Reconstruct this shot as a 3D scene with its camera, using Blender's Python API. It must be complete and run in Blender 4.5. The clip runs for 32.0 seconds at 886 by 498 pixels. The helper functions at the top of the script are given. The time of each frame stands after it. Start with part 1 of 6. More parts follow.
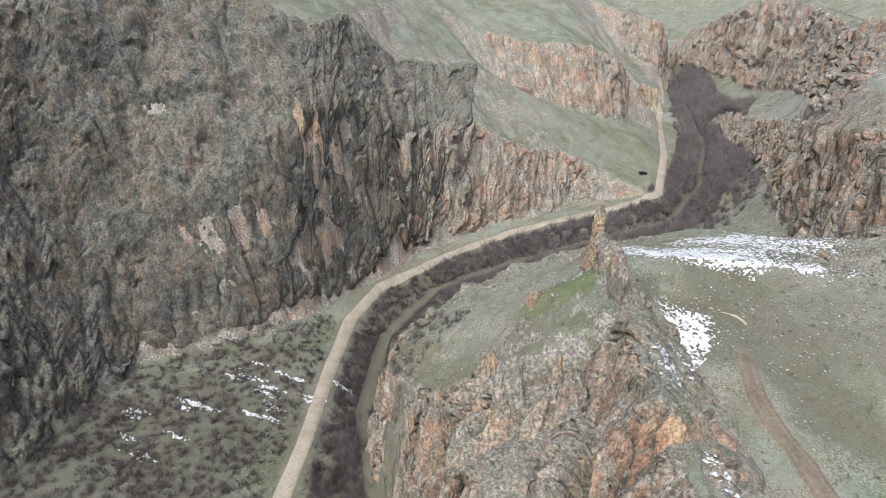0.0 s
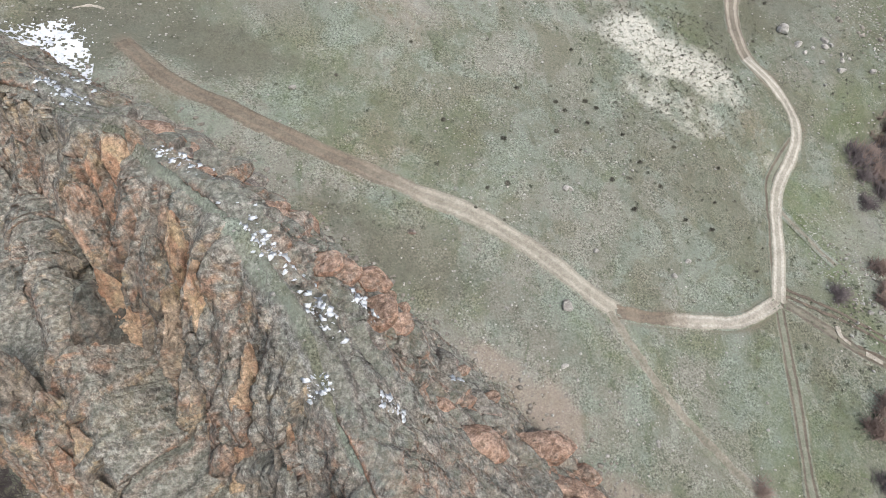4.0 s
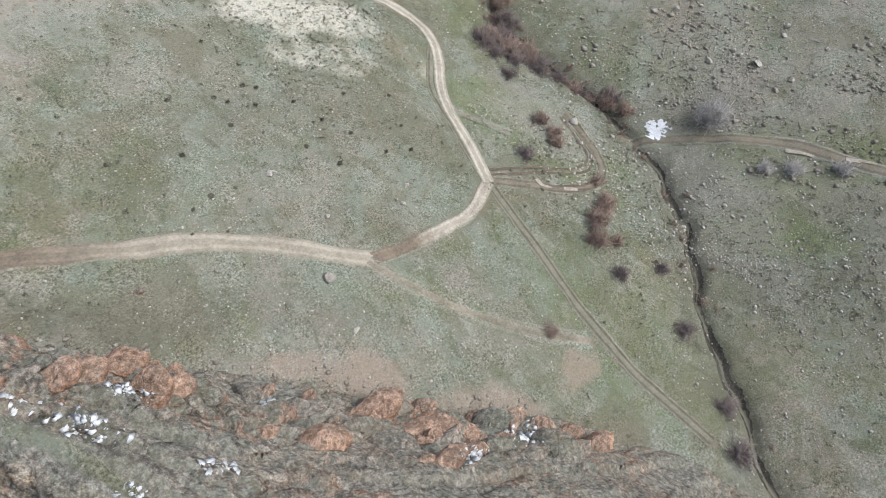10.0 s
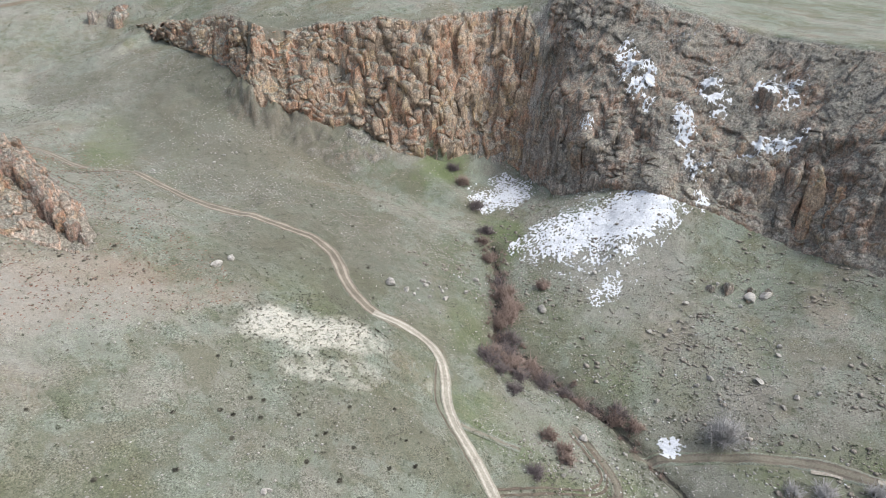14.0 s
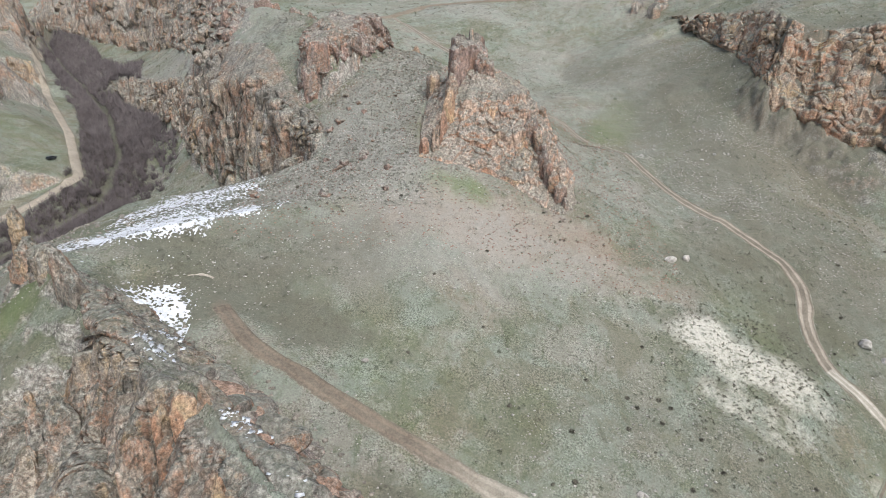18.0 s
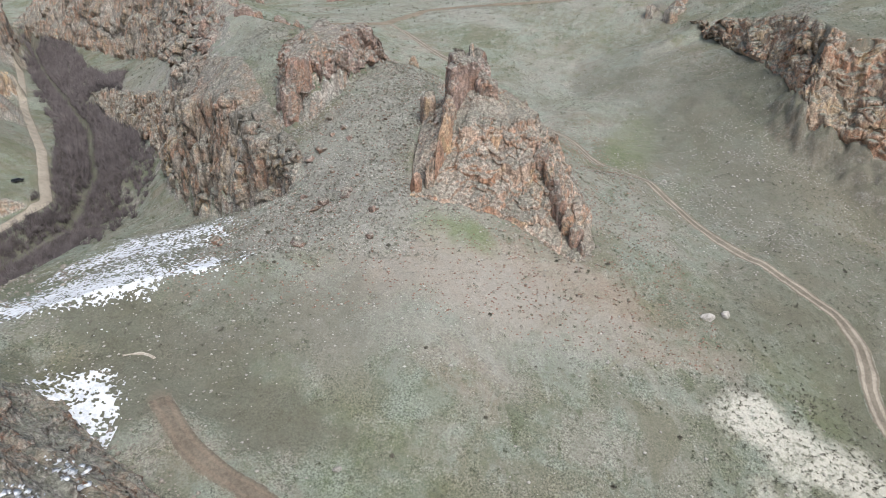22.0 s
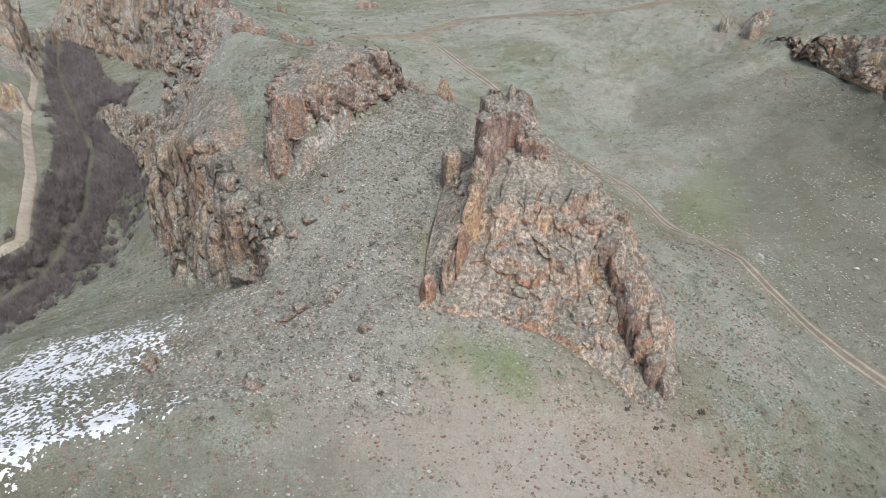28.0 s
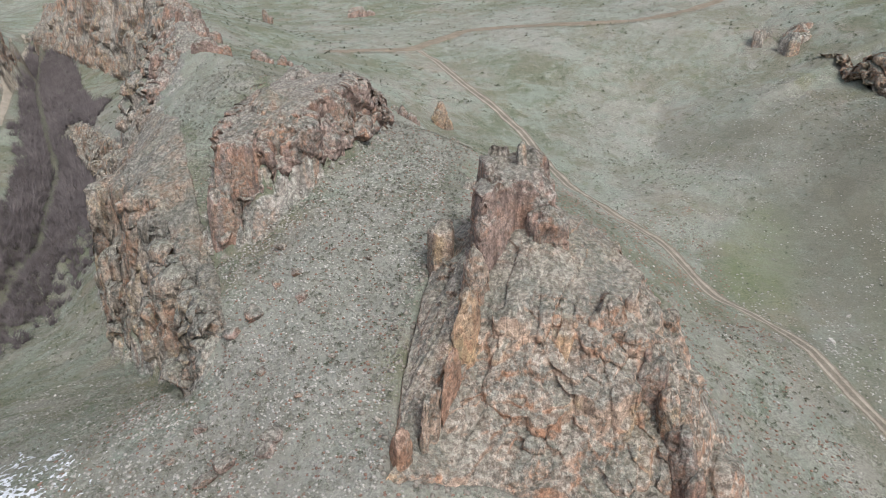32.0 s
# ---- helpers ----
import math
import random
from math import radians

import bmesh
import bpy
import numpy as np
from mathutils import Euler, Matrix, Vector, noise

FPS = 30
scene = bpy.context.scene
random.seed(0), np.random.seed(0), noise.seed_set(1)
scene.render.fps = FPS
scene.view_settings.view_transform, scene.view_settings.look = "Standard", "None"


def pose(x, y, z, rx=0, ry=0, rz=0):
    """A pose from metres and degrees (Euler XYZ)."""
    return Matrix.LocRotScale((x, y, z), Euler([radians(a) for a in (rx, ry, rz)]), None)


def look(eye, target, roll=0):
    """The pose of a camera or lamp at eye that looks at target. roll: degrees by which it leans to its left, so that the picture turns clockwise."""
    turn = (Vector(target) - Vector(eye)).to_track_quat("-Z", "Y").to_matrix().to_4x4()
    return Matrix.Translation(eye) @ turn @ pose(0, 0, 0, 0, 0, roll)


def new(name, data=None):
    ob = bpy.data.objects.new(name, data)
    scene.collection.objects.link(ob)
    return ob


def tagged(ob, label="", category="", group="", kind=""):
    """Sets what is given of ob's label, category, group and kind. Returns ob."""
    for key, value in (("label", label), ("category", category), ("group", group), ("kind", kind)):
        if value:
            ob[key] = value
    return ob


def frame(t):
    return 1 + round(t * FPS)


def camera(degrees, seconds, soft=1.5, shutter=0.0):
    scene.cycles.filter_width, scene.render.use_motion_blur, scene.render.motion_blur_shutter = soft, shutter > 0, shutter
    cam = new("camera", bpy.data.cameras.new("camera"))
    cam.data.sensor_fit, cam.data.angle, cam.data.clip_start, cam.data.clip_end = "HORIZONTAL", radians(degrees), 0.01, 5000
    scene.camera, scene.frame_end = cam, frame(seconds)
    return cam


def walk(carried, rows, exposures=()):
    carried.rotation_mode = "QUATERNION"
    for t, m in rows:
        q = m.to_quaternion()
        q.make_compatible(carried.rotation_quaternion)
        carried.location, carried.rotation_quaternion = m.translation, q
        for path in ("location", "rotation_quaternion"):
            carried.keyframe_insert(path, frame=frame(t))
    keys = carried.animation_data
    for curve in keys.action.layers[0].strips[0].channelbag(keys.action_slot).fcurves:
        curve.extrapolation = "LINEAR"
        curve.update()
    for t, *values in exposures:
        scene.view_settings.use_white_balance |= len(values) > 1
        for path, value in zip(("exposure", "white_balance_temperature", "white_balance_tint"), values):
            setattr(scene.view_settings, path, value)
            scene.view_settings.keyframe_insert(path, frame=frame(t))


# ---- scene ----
cam = camera(72.01, 32.0, soft=0.85)


def aim(x, y, z, heading, down, lean):
    """A camera pose from its place, its heading east of north, its tilt below level and its lean."""
    return pose(x, y, z, 90 - down, 0, -heading) @ pose(0, 0, 0, 0, 0, lean)


# seconds, place, heading, tilt, lean: it hovers and turns for 17 s, then glides north
PATH = [
    (0, 0.00, 0.00, 112.50, -51.11, 21.19, 0.43), (0.5, 0.00, 0.00, 112.50, -44.63, 26.99, 0.25), (1, 0.00, 0.00, 112.50, -35.51, 32.62, 0.06), (1.5, 0.00, 0.00, 112.50, -26.41, 38.01, -0.11),
    (2, 0.00, 0.00, 112.50, -17.89, 43.45, -0.10), (2.5, 0.00, 0.00, 112.50, -10.34, 48.74, -0.10), (3, 0.00, 0.00, 112.50, -4.04, 49.76, -0.08), (3.5, 0.00, 0.00, 112.50, 2.02, 49.79, 0.02),
    (5.5, 0.00, 0.00, 112.50, 28.89, 50.26, -0.62), (6, 0.00, 0.00, 112.50, 34.76, 50.31, -0.39), (6.5, 0.00, 0.00, 112.50, 40.24, 50.30, -0.23), (7, 0.00, 0.00, 112.50, 44.90, 50.29, -0.12),
    (7.5, 0.00, 0.00, 112.50, 45.78, 50.76, -0.02), (8, 0.00, 0.00, 112.50, 45.84, 52.32, 0.02), (8.5, 0.00, 0.00, 112.50, 45.87, 54.89, -0.00), (9, 0.00, 0.00, 112.50, 45.94, 55.29, 0.02),
    (9.5, 0.00, 0.00, 112.50, 45.99, 55.26, 0.00), (10, 0.00, 0.00, 112.50, 46.08, 52.24, 0.06), (10.5, 0.00, 0.00, 112.50, 46.19, 47.97, 0.11), (11, 0.00, 0.00, 112.50, 46.27, 43.72, 0.23),
    (11.5, 0.00, 0.00, 112.50, 46.35, 39.44, 0.27), (12, 0.00, 0.00, 112.50, 46.42, 35.47, 0.28), (12.5, 0.00, 0.00, 112.50, 46.48, 31.21, 0.30), (13, 0.00, 0.00, 112.50, 46.55, 26.94, 0.35),
    (13.5, 0.00, 0.00, 112.50, 46.62, 24.05, 0.39), (15.5, 0.00, 0.00, 112.50, 32.65, 24.28, -0.35), (16, 0.00, 0.00, 112.50, 24.79, 24.20, -0.13), (16.5, 0.00, 0.00, 112.50, 17.93, 24.19, 0.04),
    (17, 0.00, 0.00, 112.50, 11.71, 24.13, 0.12), (17.5, 0.04, 0.10, 112.59, 5.52, 24.14, 0.25), (18, 0.23, 0.96, 112.71, 0.76, 24.12, 0.37), (18.5, 0.41, 2.54, 112.86, -0.01, 24.13, 0.33),
    (19, 0.51, 5.01, 112.95, -0.00, 24.13, 0.25), (19.5, 0.73, 8.17, 113.03, 0.01, 24.10, 0.13), (20, 1.09, 11.88, 113.22, 0.03, 24.10, 0.08), (20.5, 1.47, 15.84, 113.50, 0.07, 24.11, 0.00),
    (21, 1.80, 19.72, 113.70, 0.13, 24.13, -0.01), (21.5, 2.18, 23.50, 114.03, 0.20, 24.14, -0.06), (22, 2.56, 27.05, 114.29, 0.26, 24.15, -0.05), (22.5, 2.88, 30.49, 114.45, 0.31, 24.17, -0.09),
    (23, 3.28, 33.86, 114.57, 0.34, 24.19, -0.11), (23.5, 3.58, 37.27, 114.75, 0.39, 24.18, -0.12), (24, 3.76, 40.92, 115.00, -0.38, 24.18, -0.12), (24.5, 3.97, 44.77, 115.37, -1.71, 24.17, -0.06),
    (25, 4.16, 48.59, 115.74, -2.23, 24.20, -0.04), (25.5, 4.36, 52.48, 116.05, -2.59, 24.26, -0.03), (27.5, 4.78, 67.86, 116.97, -3.46, 24.23, -0.08), (28, 4.78, 72.13, 117.07, -3.52, 24.18, -0.07),
    (28.5, 4.81, 76.33, 117.21, -3.47, 24.14, -0.05), (29, 4.86, 80.42, 117.39, -3.46, 24.09, -0.03), (29.5, 5.06, 84.54, 117.63, -3.51, 24.06, -0.08), (30, 5.20, 88.57, 117.94, -3.50, 24.02, -0.05),
    (30.5, 5.26, 92.60, 118.37, -3.46, 24.07, 0.01), (31, 5.29, 96.68, 118.72, -3.42, 24.08, 0.01), (31.5, 5.37, 100.85, 119.03, -3.61, 24.08, -0.05), (32, 5.43, 105.01, 119.25, -3.97, 24.05, -0.08),
]
walk(cam, [(t, aim(*row)) for t, *row in PATH], [(0, 0.80), (1, 0.83), (3, 0.73), (6, 0.57), (9, 0.61), (11, 0.66), (13, 0.72), (17, 0.64), (24, 0.59), (32, 0.58)])

# ---- daylight under an even cloud cover ----
SUN_AZ, SUN_EL = radians(150), radians(52)
world = bpy.data.worlds.new("overcast_sky")
scene.world = world
world.use_nodes = True
wn = world.node_tree
sky = wn.nodes.new("ShaderNodeTexSky")
sky.sky_type, sky.sun_disc = "NISHITA", False
sky.sun_elevation, sky.sun_rotation = SUN_EL, SUN_AZ
sky.dust_density, sky.air_density = 3.0, 1.0
hsv = wn.nodes.new("ShaderNodeHueSaturation")
hsv.inputs["Saturation"].default_value = 0.62
wn.links.new(sky.outputs[0], hsv.inputs["Color"])
wn.links.new(hsv.outputs[0], wn.nodes["Background"].inputs[0])
wn.nodes["Background"].inputs[1].default_value = 0.15
sun = new("sun", bpy.data.lights.new("sun", "SUN"))
sun.data.energy, sun.data.angle, sun.data.color = 1.5, radians(20), (0.975, 0.99, 0.975)
sun.matrix_world = look((0, 0, 0), (-math.sin(SUN_AZ) * math.cos(SUN_EL), -math.cos(SUN_AZ) * math.cos(SUN_EL), -math.sin(SUN_EL)))
scene.view_settings.exposure = 0.65


# ---- noise ----
def hash3(ix, iy, iz, seed):
    h = (ix * 374761393 + iy * 668265263 + iz * 2147483647 + seed * 1274126177) & 0xFFFFFFFF
    h = ((h ^ (h >> 13)) * 1274126177) & 0xFFFFFFFF
    h = ((h ^ (h >> 16)) * 2246822519) & 0xFFFFFFFF
    return ((h ^ (h >> 15)) & 0xFFFF) / 32767.5 - 1.0


def vnoise(x, y, z, seed=0):
    """Smooth value noise in -1..1 on arrays."""
    x, y, z = np.broadcast_arrays(np.asarray(x, float), np.asarray(y, float), np.asarray(z, float))
    fx, fy, fz = np.floor(x), np.floor(y), np.floor(z)
    ix, iy, iz = fx.astype(np.int64), fy.astype(np.int64), fz.astype(np.int64)
    u, v, w = x - fx, y - fy, z - fz
    u, v, w = u * u * (3 - 2 * u), v * v * (3 - 2 * v), w * w * (3 - 2 * w)
    out = 0
    for a in (0, 1):
        for b in (0, 1):
            for c in (0, 1):
                k = (u if a else 1 - u) * (v if b else 1 - v) * (w if c else 1 - w)
                out = out + k * hash3(ix + a, iy + b, iz + c, seed)
    return out


def vnoise2(x, y, seed=0):
    x, y = np.broadcast_arrays(np.asarray(x, float), np.asarray(y, float))
    fx, fy = np.floor(x), np.floor(y)
    ix, iy = fx.astype(np.int64), fy.astype(np.int64)
    u, v = x - fx, y - fy
    u, v = u * u * (3 - 2 * u), v * v * (3 - 2 * v)
    out = 0
    for a in (0, 1):
        for b in (0, 1):
            out = out + (u if a else 1 - u) * (v if b else 1 - v) * hash3(ix + a, iy + b, 0, seed)
    return out


def fbm2(x, y, size, octaves=4, seed=0):
    total, amp, norm = 0, 1.0, 0
    for k in range(octaves):
        f = 2.03 ** k / size
        total = total + amp * vnoise2(x * f + 17.3 * k, y * f - 9.1 * k, seed + k)
        norm += amp
        amp *= 0.5
    return total / norm


# ---- the lie of the land: its break lines, in metres ----
LINES = []


def line(points, step=5.0):
    """A break line of the terrain, kept for its shape; returns its points."""
    pts = np.array(points, float)
    for a, b in zip(pts[:-1], pts[1:]):
        n = max(1, int(np.hypot(*(b - a)[:2]) / step))
        LINES.append(a + (b - a) * (np.arange(n) / n)[:, None])
    LINES.append(pts[-1:])
    return pts


RIVER = line([(10, -150, 0), (-5, -70, 2), (-40, 5, 3), (-68, 31, 3.5), (-92, 56, 4), (-128, 74, 4.5), (-160, 103, 5.5), (-176, 138, 8), (-170, 178, 12), (-158, 215, 17), (-145, 250, 22), (-158, 300, 27), (-196, 370, 34), (-238, 425, 40), (-285, 488, 45), (-325, 545, 49), (-420, 690, 55), (-600, 850, 60), (-760, 1050, 66)])
GRAVEL = line([(-40, -120, 7), (-62, -40, 7.5), (-95, 28, 8), (-122, 53, 9), (-148, 75, 10), (-170, 95, 11), (-185, 118, 12), (-190, 156, 14.5), (-187, 191, 17.5), (-180, 215, 21), (-166, 240, 26), (-159, 264, 31), (-190, 316, 37), (-238, 383, 43), (-280, 450, 48), (-333, 533, 53), (-446, 711, 59), (-640, 880, 64)])
WEST_FOOT = line([(-112, -120, 22), (-132, -40, 18), (-142, -6, 16), (-158, 8, 15), (-178, 27, 15), (-174, 48, 14), (-174, 65, 14), (-178, 84, 14), (-192, 123, 14.5), (-198, 150, 17), (-196, 185, 19), (-188, 221, 21.5), (-177, 247, 26)])
WEST_RIM = line([(-130, -120, 75), (-160, -40, 75), (-186, -10, 74), (-197, 11, 73), (-197, 40, 68), (-187, 64, 63), (-187, 90, 80), (-199, 118, 82), (-202, 140, 69), (-205, 184, 67), (-200, 205, 52), (-197, 231, 49), (-182, 249, 40)])
WEST_TOP = line([(-160, -120, 118), (-190, -40, 118), (-214, 20, 117), (-219, 53, 118), (-219, 86, 118), (-212, 110, 108), (-227, 132, 112), (-227, 155, 93), (-237, 215, 87), (-214, 264, 60), (-190, 268, 42)])
CLIFF2_FOOT = line([(-249, 238, 76), (-225, 268, 64), (-212, 297, 55), (-227, 329, 53)])
CLIFF2_RIM = line([(-267, 241, 102), (-251, 261, 97), (-232, 284, 98), (-222, 303, 91), (-234, 332, 80)])
CLIFF2_TOP = line([(-270, 190, 120), (-312, 281, 121), (-294, 341, 119), (-300, 375, 104)])
OUTCROP_FOOT = line([(-268, 396, 51), (-244, 396, 47), (-247, 412, 47)])
OUTCROP_RIM = line([(-272, 402, 67), (-254, 405, 64)])
FARW_FOOT = line([(-335, 462, 84), (-310, 492, 72), (-330, 540, 66)])
FARW_RIM = line([(-345, 470, 116), (-322, 502, 108), (-338, 545, 90)])
line([(-300, 430, 62), (-318, 520, 58), (-365, 575, 62), (-440, 660, 68), (-620, 860, 75)])
line([(-360, 430, 128), (-380, 500, 124), (-400, 580, 105), (-470, 660, 98), (-640, 820, 110)])
BENCH_FOOT = line([(-96, 60, 6), (-115, 66, 6), (-124, 86, 7), (-132, 103, 8), (-145, 130, 11), (-146, 155, 14), (-135, 190, 18)])
BENCH_EDGE = line([(-100, 68, 31), (-109, 71, 32), (-114, 84, 35), (-120, 100, 37), (-127, 129, 36), (-125, 155, 36), (-112, 190, 33)])
line([(-87, 90, 50), (-83, 103, 56), (-85, 120, 58), (-90, 145, 54)])
RIDGE_FOOT_W = line([(-96, 61, 6), (-77, 57, 6.5), (-62, 46, 6.5), (-49, 34, 6.5), (-38, 14, 6), (-22, -10, 5), (0, -35, 4), (35, -50, 4)])
LOWER_RIM = line([(-98, 69, 31), (-72, 60, 38), (-56, 49, 42), (-47, 42, 40), (-38, 33, 39), (-28, 26, 35), (-18, 10, 31), (-3, -8, 26), (18, -28, 17)], 3)
WALL_FOOT = line([(-56, 78, 55), (-44, 66, 51), (-36, 55, 45), (-30, 45, 41), (-26, 37, 38), (-20, 29, 34), (-13, 18, 31), (0, 2, 27), (18, -16, 20)], 3)
WALL_TOP = line([(-54, 81, 63), (-38, 66, 66), (-32, 58, 65), (-24, 51, 64.5), (-18.5, 44, 62.5), (-14.5, 36.5, 58), (-10.5, 28, 53), (-4, 16, 48), (9, 2, 40), (28, -15, 28)], 3)
line([(-48, 69, 57), (-44, 60, 56), (-41, 50, 53), (-38.5, 43, 50), (-35, 36, 45)], 3)
line([(-51, 66, 50), (-48, 58, 46), (-45, 49, 43), (-42, 42, 40)], 3)
CREST = line([(-78, 108, 63), (-70, 100, 65), (-62, 92, 69), (-54, 84, 67), (-46, 75, 70), (-38, 69, 67), (-28, 61, 69), (-20, 51, 69), (-14, 46, 66), (-9, 37, 63), (-6, 27, 58), (-1, 17, 53), (8, 7, 47), (22, -7, 38), (38, -20, 24)], 3)
RIDGE_FOOT_E = line([(-68, 116, 62), (-58, 104, 58), (-49, 97, 54), (-41, 91, 51), (-30, 84, 47), (-18, 74, 42), (-3, 60, 34.5), (6, 50, 29.5), (15, 41, 25), (27, 29, 19), (42, 14, 12), (54, -7, 8), (58, -30, 6)])
line([(-71, 114, 62.5), (-57, 125, 63), (-42, 133, 63), (-45, 147, 61), (-26, 140, 64.5)])
line([(-90, 170, 52), (-75, 160, 57), (-60, 150, 60)])
line([(-47, 113, 57), (-13, 97, 47), (39, 95, 37), (53, 119, 42.5), (61, 115, 41), (64, 141, 47)])
BROWN = line([(-41, 104, 55), (-34, 96, 51.5), (-24, 91, 48), (-13, 86, 44), (2, 79.5, 38.5), (16, 73, 34), (26, 67, 30), (35, 58, 26), (39, 55, 24)])
LINK = line([(39, 55, 24), (51, 53, 21), (63, 52, 19), (72, 56, 18)])
MEADOW_TRACK = line([(60, -7, 8.5), (61, 10, 9.5), (64, 26, 12), (68, 39, 14.5), (72, 56, 18), (76, 67, 20.5), (82, 83, 24), (95, 95, 26)])
STREAM = line([(20, -130, 1), (35, -70, 3), (58, -24, 5.5), (73, -4, 7), (90, 13, 8.2), (103, 26, 9.3), (113, 42, 10.3), (117, 56, 12), (117, 73, 15), (116, 93, 20), (134, 108, 25), (150, 125, 29), (172, 146, 34), (196, 162, 42)])
line([(146, 33, 22), (152, 60, 25), (150, 85, 28)])
line([(174, 47, 29), (176, 70, 36)])
EAST_FOOT = line([(150, -140, 34), (185, -40, 37), (196, 16, 37), (199, 30, 37), (203, 52, 38), (197, 72, 45), (189, 86, 50), (190, 108, 46), (188, 126, 38), (198, 150, 40)])
EAST_RIM = line([(170, -140, 70), (208, -40, 72), (217, 14, 71), (218, 30, 71), (220, 55, 66), (214, 78, 66), (206, 94, 67), (206, 112, 76), (200, 132, 75), (210, 154, 74)])
EAST_TOP = line([(230, -140, 105), (245, -40, 100), (250, 43, 94), (250, 80, 97), (238, 118, 108), (228, 146, 112), (232, 166, 112)])
NORTH_FOOT = line([(126, 325, 88), (127, 290, 85), (127, 269, 83), (124, 242, 80), (123, 226, 77.5), (132, 222, 70), (139, 214, 65), (150, 204, 61), (158, 196, 58), (161, 185, 50), (172, 176, 46), (190, 170, 46)])
NORTH_RIM = line([(122, 340, 93), (134, 300, 97), (139, 272, 101), (132, 240, 99), (137, 236, 96), (146, 234, 95), (156, 224, 98), (164, 214, 99), (172, 206, 100), (182, 192, 100), (190, 189, 100), (200, 186, 100)])
GULLY_FOOT = line([(172, 176, 46), (190, 171, 47), (199, 161, 46), (198, 150, 40)], 3)
GULLY_RIM = line([(182, 192, 100), (204, 188, 102), (222, 173, 104), (214, 156, 90)], 3)
NORTH_TOP = line([(160, 330, 110), (170, 290, 112), (190, 262, 114), (222, 236, 118), (250, 206, 118)])
line([(139, 191, 43), (112, 236, 67), (104, 212, 59.5), (100, 179, 50)])
line([(101, 290, 76), (108, 262, 73)])
line([(64, 141, 47), (70, 160, 48), (74, 180, 51), (75, 205, 55), (75, 229, 58), (84, 280, 69), (93, 314, 80)])
EFOOT = line([(-33, 171, 66), (-40, 180, 60), (-52, 195, 50), (-66, 208, 43), (-81, 222, 39), (-102, 255, 41), (-122, 292, 43), (-150, 333, 42), (-180, 368, 40), (-204, 400, 45)], 3)
ERIM = line([(-30, 177, 70), (-38, 188, 73), (-52, 204, 77), (-74, 221, 77), (-92, 252, 73), (-107, 284, 69), (-140, 330, 62), (-170, 368, 57), (-194, 391, 55), (-208, 404, 50)], 3)
UPPER_FOOT = line([(-100, 280, 80), (-108, 298, 81), (-120, 324, 78), (-166, 408, 70), (-200, 455, 63), (-234, 503, 57), (-288, 549, 61), (-375, 627, 69), (-450, 720, 72)], 3)
UPPER_RIM = line([(-76, 276, 101), (-92, 305, 105), (-107, 335, 106), (-153, 419, 113), (-187, 466, 122), (-221, 514, 126), (-275, 560, 124), (-362, 638, 101), (-437, 731, 85)], 3)
SHELF = line([(-60, 214, 82), (-66, 238, 88), (-80, 262, 88), (-96, 272, 80), (-130, 332, 70), (-176, 395, 62)])
line([(-105, 235, 33), (-125, 260, 26), (-140, 215, 22), (-120, 215, 27)])
line([(-44, 252, 96), (-58, 262, 99), (-70, 272, 101), (-60, 290, 96), (-84, 318, 100), (-98, 350, 104), (-124, 408, 106)])
line([(-52, 226, 88), (-56, 244, 94)])
line([(-40, 290, 92), (-54, 320, 92), (-77, 345, 93), (-54, 358, 92), (-90, 420, 95), (-118, 448, 97), (-150, 490, 104), (-200, 560, 112), (-300, 640, 105)])
CRAG1_FOOT = line([(-4, 154, 71), (6, 157, 68), (15, 158, 65), (23, 155, 61), (33, 149, 56), (38, 154, 58), (39, 165, 61), (34, 182, 70), (26, 198, 78), (12, 203, 83), (0, 196, 82), (-3, 180, 78), (-4, 166, 74), (-3, 155, 71)], 3)
CRAG1_TOP = line([(4, 171, 82), (12, 172, 84), (20, 171, 83), (25, 173, 81.5), (26, 180, 84), (21, 190, 87), (11, 196, 88), (3, 190, 86), (1.5, 180, 84), (4, 171, 82)], 3)
line([(13, 176, 86), (12, 181, 90), (12, 190, 93)], 3)
CRAG2_FOOT = line([(-40, 199, 73), (-31, 205, 80), (-23, 216, 86.5), (-19, 233, 87), (-17, 250, 86), (-22, 262, 88), (-34, 262, 92), (-44, 246, 93), (-47, 226, 87), (-46, 208, 80), (-40, 199, 73)], 3)
CRAG2_TOP = line([(-38, 203, 92), (-32, 208, 95), (-26, 218, 98), (-22, 236, 99), (-21, 247, 96), (-28, 254, 97), (-36, 246, 99), (-41, 230, 97), (-42, 212, 94), (-38, 203, 92)], 3)
line([(-17, 158, 69), (-22, 183, 76), (-20, 199, 81.5), (-12, 214, 85), (-8, 245, 86), (-10, 265, 82), (-9, 282, 77), (-8, 303, 74), (-14, 325, 79)])
line([(54, 224, 57), (49, 245, 60), (30, 270, 65), (18, 311, 71), (1, 341, 79), (-17, 377, 87), (-26, 383, 90.5)])
line([(-6, 423, 95), (16, 421, 97), (41, 412, 99), (71, 406, 101), (90, 403, 104), (111, 368, 97)])
line([(-67, 475, 99), (0, 500, 106), (80, 480, 112), (150, 420, 120)])
line([(60, 305, 66), (70, 340, 75), (60, 380, 90)])
line([(30, 215, 72), (45, 185, 60), (48, 160, 55)])
